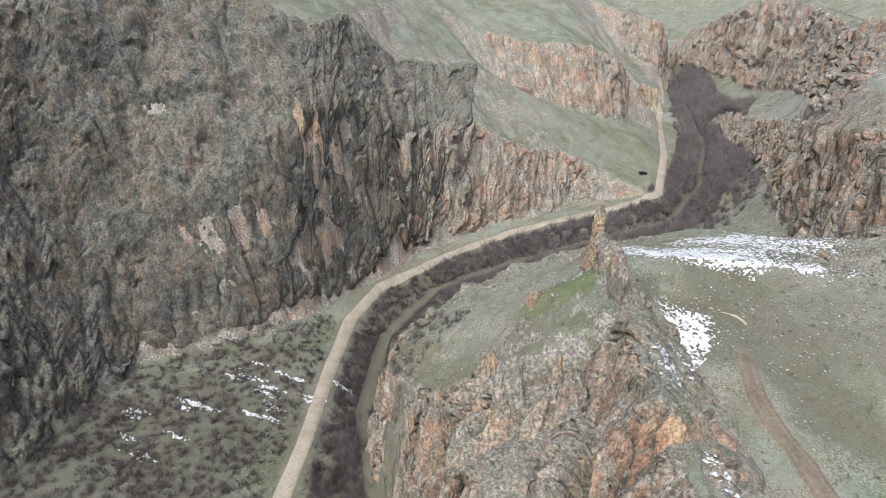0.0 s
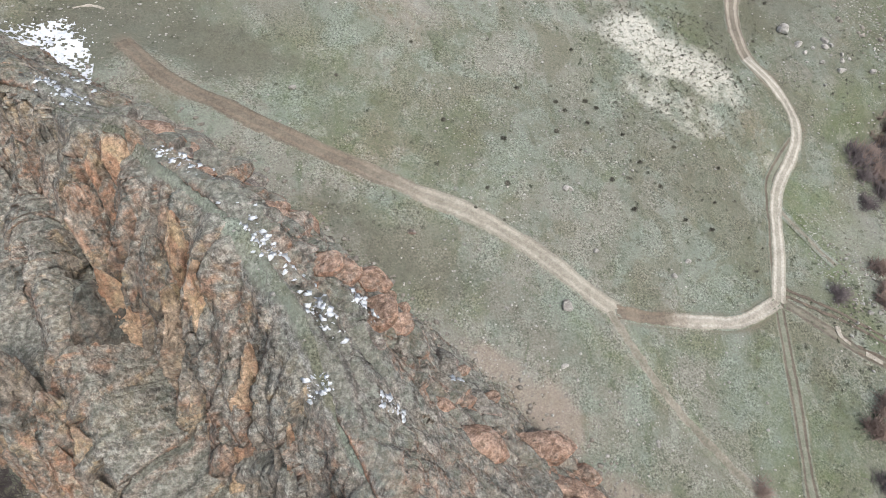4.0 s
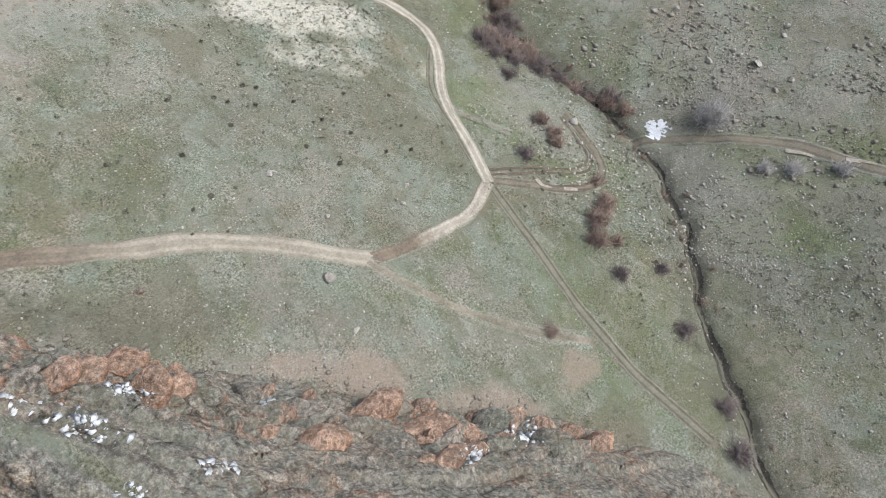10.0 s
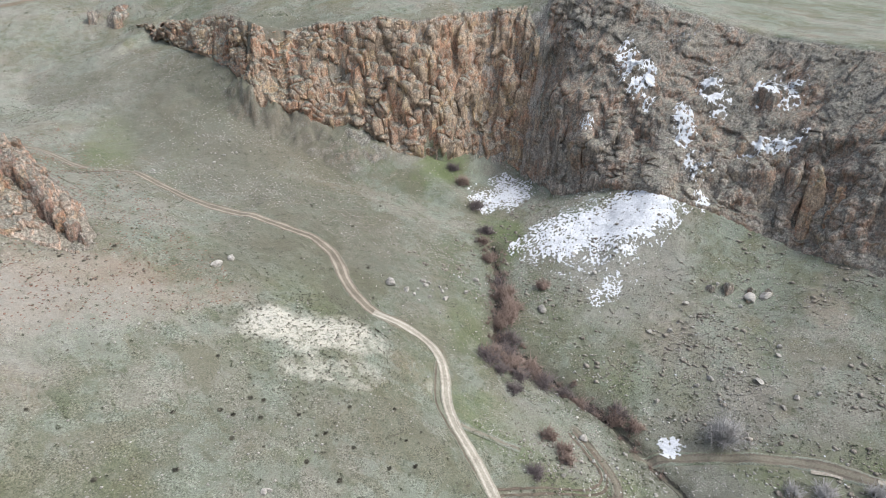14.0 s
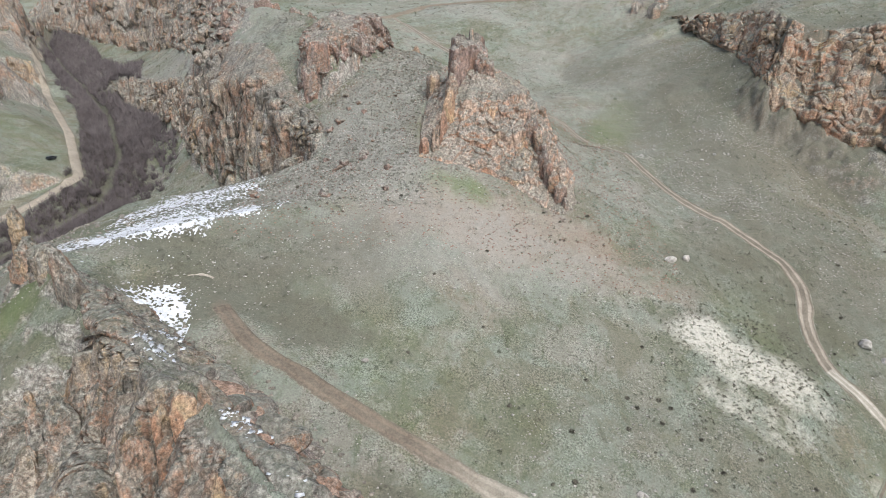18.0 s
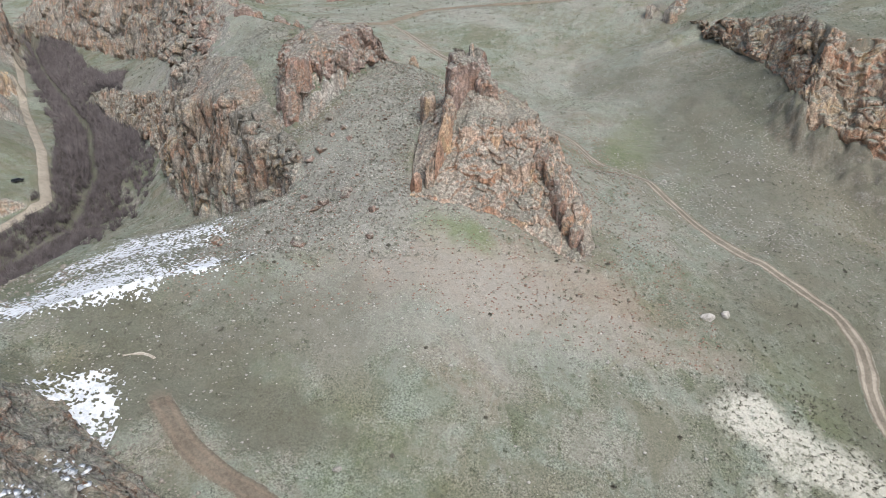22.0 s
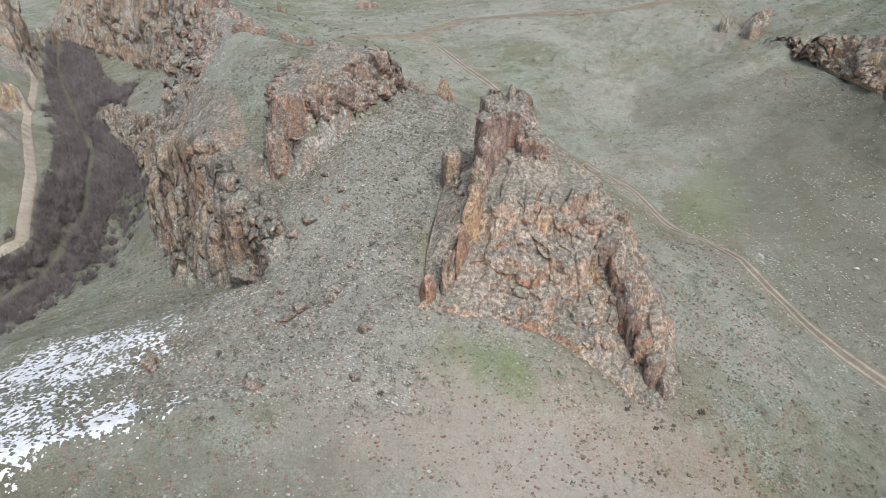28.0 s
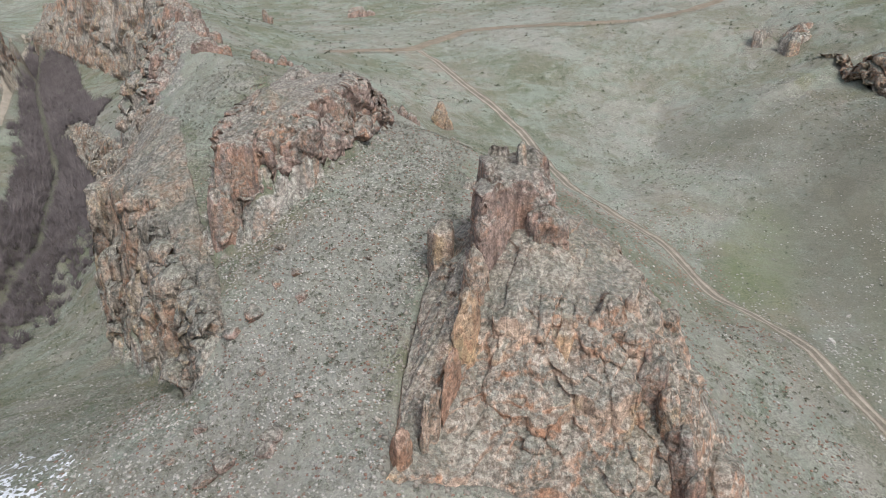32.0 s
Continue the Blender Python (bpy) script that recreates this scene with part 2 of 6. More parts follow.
for ring, base, rise in ((620, 118, 26), (900, 150, 40), (1700, 215, 60), (3500, 330, 90)):
    for k in range(20):
        a = 2 * math.pi * (k + 0.3) / 20
        x, y = ring * math.sin(a), 150 + ring * math.cos(a)
        west = 0.0 if abs(math.degrees(a) - 325) > 16 else 0.55
        LINES.append(np.array([(x, y, (base + rise * math.sin(3.1 * a + ring)) * (1 - west) - 12 * (abs(a - 0.05) < 0.5))]))

land = np.concatenate(LINES)
_, first = np.unique(land[:, :2].round(0), axis=0, return_index=True)
land = land[first]
from mathutils.geometry import delaunay_2d_cdt
flat, _, tris, *_ = delaunay_2d_cdt([Vector(p[:2]) for p in land], [], [], 0, 0.01)
flat = np.array([tuple(p) for p in flat])
near = np.array([((land[:, :2] - p) ** 2).sum(1).argmin() for p in flat])
flat_z = land[near, 2]


def raster(x0, x1, y0, y1, cell):
    """Heights of the land on a square grid."""
    nx, ny = int((x1 - x0) / cell) + 1, int((y1 - y0) / cell) + 1
    grid = np.full((ny, nx), np.nan)
    for tri in tris:
        p, z = flat[list(tri)], flat_z[list(tri)]
        i0, j0 = np.maximum(np.floor((p.min(0) - (x0, y0)) / cell).astype(int), 0)
        i1, j1 = np.ceil((p.max(0) - (x0, y0)) / cell).astype(int)
        i1, j1 = min(i1, nx - 1), min(j1, ny - 1)
        if i1 < i0 or j1 < j0:
            continue
        gx, gy = np.meshgrid(x0 + cell * np.arange(i0, i1 + 1), y0 + cell * np.arange(j0, j1 + 1))
        (ax, ay), (bx, by), (cx, cy) = p
        d = (by - cy) * (ax - cx) + (cx - bx) * (ay - cy)
        if abs(d) < 1e-9:
            continue
        u = ((by - cy) * (gx - cx) + (cx - bx) * (gy - cy)) / d
        v = ((cy - ay) * (gx - cx) + (ax - cx) * (gy - cy)) / d
        inside = (u > -1e-6) & (v > -1e-6) & (u + v < 1 + 1e-6)
        block = grid[j0:j1 + 1, i0:i1 + 1]
        block[inside] = (u * z[0] + v * z[1] + (1 - u - v) * z[2])[inside]
    return grid


def blurred(g, rounds):
    for _ in range(rounds):
        p = np.pad(g, 1, mode="edge")
        g = (p[:-2, 1:-1] + p[2:, 1:-1] + p[1:-1, :-2] + p[1:-1, 2:] + 4 * p[1:-1, 1:-1]) / 8
    return g


FINE = (-460.0, 420.0, -160.0, 730.0, 1.0)
WIDE = (-3400.0, 3400.0, -3300.0, 3500.0, 20.0)
fine_grid = blurred(raster(*FINE), 3)
wide_grid = blurred(np.nan_to_num(raster(*WIDE), nan=250.0), 1)


def bilinear(grid, area, x, y):
    x0, x1, y0, y1, cell = area
    u = np.clip((x - x0) / cell, 0, grid.shape[1] - 1.001)
    v = np.clip((y - y0) / cell, 0, grid.shape[0] - 1.001)
    i, j = u.astype(int), v.astype(int)
    u, v = u - i, v - j
    return (grid[j, i] * (1 - u) + grid[j, i + 1] * u) * (1 - v) + (grid[j + 1, i] * (1 - u) + grid[j + 1, i + 1] * u) * v


def lay(x, y):
    """The height of the smooth land."""
    x, y = np.asarray(x, float), np.asarray(y, float)
    inside = (x > FINE[0]) & (x < FINE[1]) & (y > FINE[2]) & (y < FINE[3])
    return np.where(inside, bilinear(fine_grid, FINE, x, y), bilinear(wide_grid, WIDE, x, y))


def reach_of(x, y, line_pts):
    """The distance in plan to a broken line, where it is nearer than 40 m."""
    x, y = np.asarray(x, float), np.asarray(y, float)
    fx, fy = x.ravel(), y.ravel()
    best = np.full(fx.shape, 1e9)
    pts = np.asarray(line_pts, float)[:, :2]
    lo, hi = pts.min(0) - 40, pts.max(0) + 40
    near_all = np.flatnonzero((fx > lo[0]) & (fx < hi[0]) & (fy > lo[1]) & (fy < hi[1]))
    order = near_all[np.argsort(fy[near_all])]
    oy = fy[order]
    for a, b in zip(pts[:-1], pts[1:]):
        i = order[np.searchsorted(oy, min(a[1], b[1]) - 40):np.searchsorted(oy, max(a[1], b[1]) + 40)]
        px, py = fx[i], fy[i]
        d = b - a
        t = np.clip(((px - a[0]) * d[0] + (py - a[1]) * d[1]) / (d @ d + 1e-9), 0, 1)
        best[i] = np.minimum(best[i], np.hypot(px - a[0] - t * d[0], py - a[1] - t * d[1]))
    return best.reshape(x.shape)


# the stream's crooked course
crook = np.stack([np.interp(np.arange(0, 240, 1.6), np.r_[0, np.cumsum(np.hypot(*np.diff(STREAM[1:12, :2], axis=0).T))], STREAM[1:12, k]) for k in (0, 1)], 1)
crook = crook + 2.0 * np.stack([fbm2(crook[:, 0], crook[:, 1], 7, 3, 63), fbm2(crook[:, 0], crook[:, 1], 7, 3, 64)], 1)

# cut and raised lines: course, half width, metres
CUTS = [(crook, 1.0, -1.5), (RIVER, 4.0, -1.5),
        (np.array([(-60, 80), (-70, 72), (-80, 62)], float), 3.0, 3.0)]


def pillars(x, y, size, seed):
    """The middle of the upright rock column to which each place belongs."""
    u, v = x / size, y / size
    iu, iv = np.floor(u).astype(np.int64), np.floor(v).astype(np.int64)
    best, mx, my = np.full(u.shape, 9.0), np.zeros(u.shape), np.zeros(u.shape)
    for a in (-1, 0, 1):
        for b in (-1, 0, 1):
            ca, cb = iu + a, iv + b
            px, py = ca + 0.5 + 0.48 * hash3(ca, cb, 0, seed), cb + 0.5 + 0.48 * hash3(ca, cb, 1, seed)
            d = np.hypot(px - u, py - v)
            nearer = d < best
            best, mx, my = np.where(nearer, d, best), np.where(nearer, px, mx), np.where(nearer, py, my)
    return mx * size, my * size


def height(x, y):
    """The height of the land with its fluted cliffs, swells, cuts and hummocks."""
    x, y = np.asarray(x, float), np.asarray(y, float)
    s = np.hypot(lay(x + 2, y) - lay(x - 2, y), lay(x, y + 2) - lay(x, y - 2)) / 4
    # the ridge keeps plainer slopes: its ribs and slabs stand on them
    across, down = 0.76 * (x + 54) + 0.65 * (y - 81), 0.65 * (x + 54) - 0.76 * (y - 81)
    plain = np.clip((across + 38) / 6, 0, 1) * np.clip((32 - across) / 6, 0, 1) * np.clip((down + 4) / 10, 0, 1) * np.clip((150 - down) / 10, 0, 1)
    steep = np.clip((s - 0.55) / 0.8, 0, 1) * (1 - 0.75 * plain)
    wx = steep * (2.6 * fbm2(x, y, 11, 3, 5) + 1.0 * fbm2(x, y, 3.2, 2, 6))
    wy = steep * (2.6 * fbm2(x, y, 11, 3, 15) + 1.0 * fbm2(x, y, 3.2, 2, 16))
    z = lay(x + wx, y + wy)
    sheer = np.clip((s - 0.75) / 0.7, 0, 1) * np.where(x < -165, 0.1, 1.0) * np.where(x > 180, 0.5, 1.0) * np.where((x > -10) & (x < 45) & (y > 145) & (y < 205), 0.5, 1.0) * (1 - 0.85 * plain)
    if np.any(sheer > 0):
        jx, jy = x + 0.9 * fbm2(x, y, 3, 2, 61), y + 0.9 * fbm2(x, y, 3, 2, 62)
        for size, k in ((6.5, 0.62), (2.6, 0.5)):
            mx, my = pillars(jx, jy, size, int(size))
            z = z + (lay(mx + wx, my + wy) - z) * k * sheer
    far = np.clip((np.hypot(x, y - 150) - 420) / 300, 0, 1)
    soft = np.clip((s - 0.06) / 0.25, 0.12, 1)
    z = z + soft * (1.1 * fbm2(x, y, 22, 3, 30) + 0.35 * fbm2(x, y, 4, 2, 40)) + far * 14 * fbm2(x, y, 160, 4, 50)
    wob = 0.8 * fbm2(x, y, 5, 2, 60)
    for course, half, amount in CUTS:
        z = z + amount * np.exp(-((reach_of(x, y, course) + wob * min(1.0, half / 2)) / half) ** 2)
    return z


# ---- materials ----
def material(name, rough=0.9):
    m = bpy.data.materials.new(name)
    m.use_nodes = True
    b = m.node_tree.nodes["Principled BSDF"]
    b.inputs["Roughness"].default_value = rough
    b.inputs["Specular IOR Level"].default_value = 0.25
    return m, m.node_tree, b


class Net:
    """Short hand for node networks."""

    def __init__(self, tree):
        self.t = tree
        self.pos = tree.nodes.new("ShaderNodeNewGeometry")

    def put(self, socket, value):
        if hasattr(value, "is_output"):
            self.t.links.new(value, socket)
        elif isinstance(value, tuple):
            socket.default_value = (*value, 1.0) if len(value) == 3 and socket.type == "RGBA" else value
        else:
            socket.default_value = value

    def noise(self, size, detail=4, rough=0.6, stretch=None, distort=0.0):
        n = self.t.nodes.new("ShaderNodeTexNoise")
        n.inputs["Scale"].default_value = 1.0 / size
        n.inputs["Detail"].default_value, n.inputs["Roughness"].default_value = detail, rough
        n.inputs["Distortion"].default_value = distort
        self.put(n.inputs["Vector"], self.scaled(stretch) if stretch else self.pos.outputs["Position"])
        return n.outputs["Fac"]

    def cells(self, size, feature="F1", stretch=None):
        n = self.t.nodes.new("ShaderNodeTexVoronoi")
        n.feature = feature
        n.inputs["Scale"].default_value = 1.0 / size
        self.put(n.inputs["Vector"], self.scaled(stretch) if stretch else self.pos.outputs["Position"])
        return n.outputs["Distance"]

    def scaled(self, s):
        n = self.t.nodes.new("ShaderNodeVectorMath")
        n.operation = "MULTIPLY"
        self.put(n.inputs[0], self.pos.outputs["Position"])
        n.inputs[1].default_value = s
        return n.outputs[0]

    def ramp(self, x, lo, hi):
        n = self.t.nodes.new("ShaderNodeMapRange")
        n.interpolation_type = "SMOOTHSTEP"
        self.put(n.inputs[0], x)
        n.inputs[1].default_value, n.inputs[2].default_value = lo, hi
        return n.outputs[0]

    def math(self, op, a, b=0.0):
        n = self.t.nodes.new("ShaderNodeMath")
        n.operation = op
        self.put(n.inputs[0], a)
        self.put(n.inputs[1], b)
        return n.outputs[0]

    def mix(self, f, a, b, mode="MIX"):
        n = self.t.nodes.new("ShaderNodeMix")
        n.data_type, n.blend_type = "RGBA", mode
        self.put(n.inputs[0], f)
        self.put(n.inputs[6], a)
        self.put(n.inputs[7], b)
        return n.outputs[2]

    def up(self):
        n = self.t.nodes.new("ShaderNodeSeparateXYZ")
        self.put(n.inputs[0], self.pos.outputs["Normal"])
        return n.outputs[2]

    def attr(self, name):
        n = self.t.nodes.new("ShaderNodeAttribute")
        n.attribute_name = name
        return n.outputs["Fac"]

    def bump(self, x, height, strength=1.0):
        n = self.t.nodes.new("ShaderNodeBump")
        self.put(n.inputs["Height"], x)
        n.inputs["Distance"].default_value, n.inputs["Strength"].default_value = height, strength
        return n.outputs[0]


def rock_colour(net, low=(0.19, 0.168, 0.147), high=(0.43, 0.385, 0.34), rust_k=0.6, ochre_k=0.5, dark_k=0.35, back_k=0.75, tall=0.3, crust_k=0.6, lichen_k=0.4):
    """Rhyolite: tan and rust on the sheer faces, grey with lichen where it lies back, dark varnish and joints, and
    crevice shade as dark specks.
    """
    up = net.up()
    big = net.noise(12, 4, 0.6)
    col = net.noise(2.6, 7, 0.68, (1, 1, tall), 0.8)
    fine = net.noise(0.7, 7, 0.72)
    grit = net.noise(0.17, 3, 0.7)
    joint = net.cells(1.5, "DISTANCE_TO_EDGE", (1, 1, 0.45))
    c = net.mix(net.ramp(col, 0.34, 0.66), low, high)
    rust = net.math("MULTIPLY", net.ramp(big, 0.43, 0.55), net.ramp(net.noise(1.9, 6, 0.65, (1, 1, 0.25)), 0.40, 0.57))
    c = net.mix(net.math("MULTIPLY", rust, rust_k), c, (0.42, 0.225, 0.14))
    ochre = net.math("MULTIPLY", net.ramp(net.noise(8, 4), 0.50, 0.62), net.ramp(net.noise(1.5, 5, 0.6, (1, 1, 0.14)), 0.42, 0.58))
    c = net.mix(net.math("MULTIPLY", ochre, ochre_k), c, (0.50, 0.37, 0.225))
    back = net.ramp(net.math("ADD", up, net.math("MULTIPLY", net.math("SUBTRACT", net.noise(1.2, 5, 0.7), 0.5), 0.9)), 0.28, 0.68)
    grey = net.mix(net.ramp(net.noise(0.7, 6, 0.75), 0.4, 0.62), (0.165, 0.162, 0.142), (0.37, 0.368, 0.328))
    c = net.mix(net.math("MULTIPLY", back, back_k), c, grey)
    dark = net.ramp(net.noise(4.5, 7, 0.72, (1, 1, tall), 1.2), 0.54, 0.67)
    c = net.mix(net.math("MULTIPLY", dark, dark_k), c, (0.065, 0.062, 0.058))
    lichen = net.ramp(net.noise(0.9, 7, 0.8), 0.55, 0.64)
    c = net.mix(net.math("MULTIPLY", lichen, lichen_k), c, (0.25, 0.265, 0.22))
    crust = net.math("MULTIPLY", net.ramp(net.noise(6, 9, 0.66), 0.49, 0.54), net.ramp(net.noise(0.8, 6, 0.75), 0.36, 0.58))
    c = net.mix(net.math("MULTIPLY", crust, crust_k), c, net.mix(net.ramp(net.noise(0.5, 5, 0.75), 0.42, 0.6), (0.085, 0.088, 0.076), (0.27, 0.28, 0.25)))
    wash = net.math("MULTIPLY", net.ramp(net.noise(1.3, 6, 0.6, (1, 1, 0.07), 0.3), 0.55, 0.66), net.ramp(up, 0.5, 0.1))
    c = net.mix(net.math("MULTIPLY", wash, 0.3), c, (0.075, 0.07, 0.064))
    c = net.mix(net.math("MULTIPLY", net.ramp(joint, 0.05, 0.0), 0.22), c, (0.05, 0.047, 0.043))
    # dark specks put the shade of small crevices into the colour
    crevice_shade = net.ramp(net.noise(0.45, 4, 0.7), 0.60, 0.67)
    c = net.mix(net.math("MULTIPLY", crevice_shade, 0.5), c, (0.06, 0.058, 0.052))
    glint = net.ramp(net.noise(0.33, 4, 0.75), 0.61, 0.68)
    c = net.mix(net.math("MULTIPLY", glint, 0.2), c, (0.50, 0.48, 0.44))
    c = net.mix(0.8, c, net.mix(net.ramp(fine, 0.3, 0.7), (0.45, 0.45, 0.45), (1.5, 1.5, 1.5)), "MULTIPLY")
    c = net.mix(0.7, c, net.mix(net.ramp(grit, 0.3, 0.7), (0.6, 0.6, 0.6), (1.4, 1.4, 1.4)), "MULTIPLY")
    return c, net.math("ADD", col, net.math("MULTIPLY", net.ramp(joint, 0.0, 0.12), 0.12)), fine


def turf_colour(net):
    """Thin spring grass and sage on pale stony soil."""
    big = net.noise(45, 6, 0.6)
    mid = net.noise(9, 6, 0.65)
    fine = net.noise(0.9, 6, 0.8)
    grit = net.noise(0.36, 5, 0.8)
    c = net.mix(net.ramp(big, 0.40, 0.60), (0.138, 0.148, 0.10), (0.238, 0.23, 0.192))
    c = net.mix(net.math("MULTIPLY", net.ramp(mid, 0.45, 0.62), 0.8), c, (0.20, 0.225, 0.182))
    c = net.mix(net.math("MULTIPLY", net.ramp(net.noise(26, 5), 0.54, 0.68), 0.5), c, (0.25, 0.195, 0.155))
    c = net.mix(net.math("MULTIPLY", net.ramp(net.noise(13, 5), 0.56, 0.70), 0.6), c, (0.135, 0.152, 0.082))
    streak = net.noise(4.5, 6, 0.7, (1, 0.5, 1), 0.8)
    c = net.mix(net.math("MULTIPLY", net.ramp(streak, 0.47, 0.33), 0.75), c, (0.105, 0.12, 0.072))
    c = net.mix(net.math("MULTIPLY", net.ramp(streak, 0.53, 0.66), 0.65), c, (0.275, 0.28, 0.235))
    barren = net.ramp(net.noise(7, 5, 0.65), 0.42, 0.60)
    c = net.mix(net.math("MULTIPLY", net.ramp(fine, 0.56, 0.66), net.math("MULTIPLY", barren, 0.55)), c, (0.41, 0.395, 0.35))
    c = net.mix(net.ramp(fine, 0.45, 0.33), c, (0.13, 0.135, 0.10))
    tuft = net.ramp(net.noise(1.0, 5, 0.8), 0.60, 0.68)
    c = net.mix(net.math("MULTIPLY", tuft, 0.4), c, (0.105, 0.11, 0.08))
    speck = net.math("MULTIPLY", net.ramp(net.cells(0.55), 0.26, 0.16), net.ramp(net.noise(6, 4), 0.45, 0.6))
    c = net.mix(net.math("MULTIPLY", speck, 0.4), c, (0.46, 0.44, 0.40))
    clump = net.math("MULTIPLY", net.ramp(net.cells(0.95), 0.36, 0.2), net.ramp(net.noise(11, 4), 0.42, 0.6))
    c = net.mix(net.math("MULTIPLY", clump, 0.35), c, (0.085, 0.092, 0.066))
    c = net.mix(net.math("MULTIPLY", net.ramp(net.noise(17, 9, 0.62), 0.53, 0.58), 0.5), c, (0.225, 0.252, 0.208))
    c = net.mix(net.math("MULTIPLY", net.ramp(net.noise(21, 9, 0.64, None, 0.6), 0.53, 0.585), 0.55), c, (0.15, 0.142, 0.098))
    c = net.mix(net.math("MULTIPLY", net.ramp(net.noise(2.2, 6, 0.7), 0.58, 0.65), 0.45), c, (0.10, 0.105, 0.072))
    coarse = net.math("ADD", net.math("MULTIPLY", net.ramp(net.noise(5.5, 5, 0.65), 0.38, 0.62), 0.7), 0.3)
    return net.mix(coarse, c, net.mix(net.ramp(grit, 0.30, 0.70), (0.3, 0.3, 0.3), (1.7, 1.7, 1.7)), "MULTIPLY"), fine, grit


def rock_material(name, turf=0.75, **colours):
    m, tree, b = material(name, 0.92)
    n = Net(tree)
    rc, rcol, rfine = rock_colour(n, **colours)
    tc = turf_colour(n)[0]
    flat = n.ramp(n.math("ADD", n.up(), n.math("MULTIPLY", n.math("SUBTRACT", n.noise(1.4, 5, 0.7), 0.5), 0.6)), 0.70, 0.86)
    n.put(b.inputs["Base Color"], n.mix(n.math("MULTIPLY", flat, turf), rc, tc))
    n.put(b.inputs["Normal"], n.bump(n.math("ADD", rfine, n.math("MULTIPLY", rcol, 1.6)), 0.45, 1.0))
    return m


rock_mat = rock_material("weathered_rhyolite", low=(0.19, 0.165, 0.14), high=(0.48, 0.42, 0.36), rust_k=0.7, dark_k=0.4)
dark_rock_mat = rock_material("dark_slaty_rock", low=(0.13, 0.122, 0.108), high=(0.33, 0.305, 0.27), rust_k=0.5, ochre_k=0.35, dark_k=0.4)
slope_rock_mat = rock_material("grey_rubble_slope", turf=0.2, low=(0.115, 0.103, 0.089), high=(0.31, 0.28, 0.24), rust_k=0.5, ochre_k=0.2, dark_k=0.5, back_k=0.25)
east_rock_mat = rock_material("dark_brown_ledges", turf=0.35, low=(0.165, 0.143, 0.122), high=(0.44, 0.375, 0.315), rust_k=0.5, ochre_k=0.35, dark_k=0.5, back_k=0.5)
# grey lichened rock, its colour lowered to hold the canyon wall's shade
west_rock_mat = rock_material("shade_dark_lichened_rock", low=(0.054, 0.056, 0.048), high=(0.16, 0.158, 0.138), rust_k=0.16, ochre_k=0.22, dark_k=0.45, back_k=0.22, tall=0.8, crust_k=0.2, lichen_k=0.15)
# low tone and dark blotches deepened to stand in for shaded clefts
ridge_mat = rock_material("cleft_shaded_ridge_rock", turf=0.3, low=(0.165, 0.138, 0.112), high=(0.44, 0.375, 0.31), rust_k=0.65, ochre_k=0.65, dark_k=0.5, back_k=0.65, crust_k=0.7)
orange_rock_mat = rock_material("orange_rhyolite", low=(0.22, 0.158, 0.112), high=(0.50, 0.385, 0.285), rust_k=0.85, ochre_k=0.8, dark_k=0.3, back_k=0.6, crust_k=0.4)
rib_mat = rock_material("orange_rock_ribs", turf=0.5, low=(0.31, 0.20, 0.13), high=(0.60, 0.43, 0.29), rust_k=0.8, ochre_k=0.8, dark_k=0.22, back_k=0.55, crust_k=0.25)
back_mat = rock_material("mixed_grey_and_red_rubble", turf=0.45, low=(0.13, 0.113, 0.097), high=(0.37, 0.32, 0.275), rust_k=0.9, ochre_k=0.3, dark_k=0.3, back_k=0.55, crust_k=0.75)
peach_rock_mat = rock_material("peach_rhyolite", turf=0.3, low=(0.28, 0.195, 0.145), high=(0.56, 0.425, 0.335), rust_k=0.85, ochre_k=0.6, dark_k=0.3, back_k=0.65, tall=0.55, crust_k=0.7, lichen_k=0.3)
red_slab_mat = rock_material("rust_red_slabs", turf=0.05, low=(0.25, 0.145, 0.10), high=(0.52, 0.325, 0.235), rust_k=0.6, ochre_k=0.1, dark_k=0.3, back_k=0.25, crust_k=0.35)
red_rock_mat = rock_material("red_rhyolite", turf=0.25, low=(0.165, 0.118, 0.10), high=(0.38, 0.28, 0.24), rust_k=0.55, ochre_k=0.15, dark_k=0.4, back_k=0.6)

ground_mat, tree_, bsdf = material("stony_turf", 0.95)
net = Net(tree_)
tc, tfine, tgrit = turf_colour(net)
rc, rcol, rfine = rock_colour(net)
steepness = net.ramp(net.math("ADD", net.up(), net.math("MULTIPLY", net.math("SUBTRACT", net.noise(3, 5), 0.5), 0.35)), 0.80, 0.62)
c = net.mix(steepness, tc, rc)
edge = net.math("MULTIPLY", net.math("SUBTRACT", net.noise(3.0, 7, 0.72), 0.5), 1.0)
grain = net.mix(net.math("ADD", net.math("MULTIPLY", tfine, 0.5), net.math("MULTIPLY", tgrit, 0.5)), (0.35, 0.35, 0.35), (1.65, 1.65, 1.65))
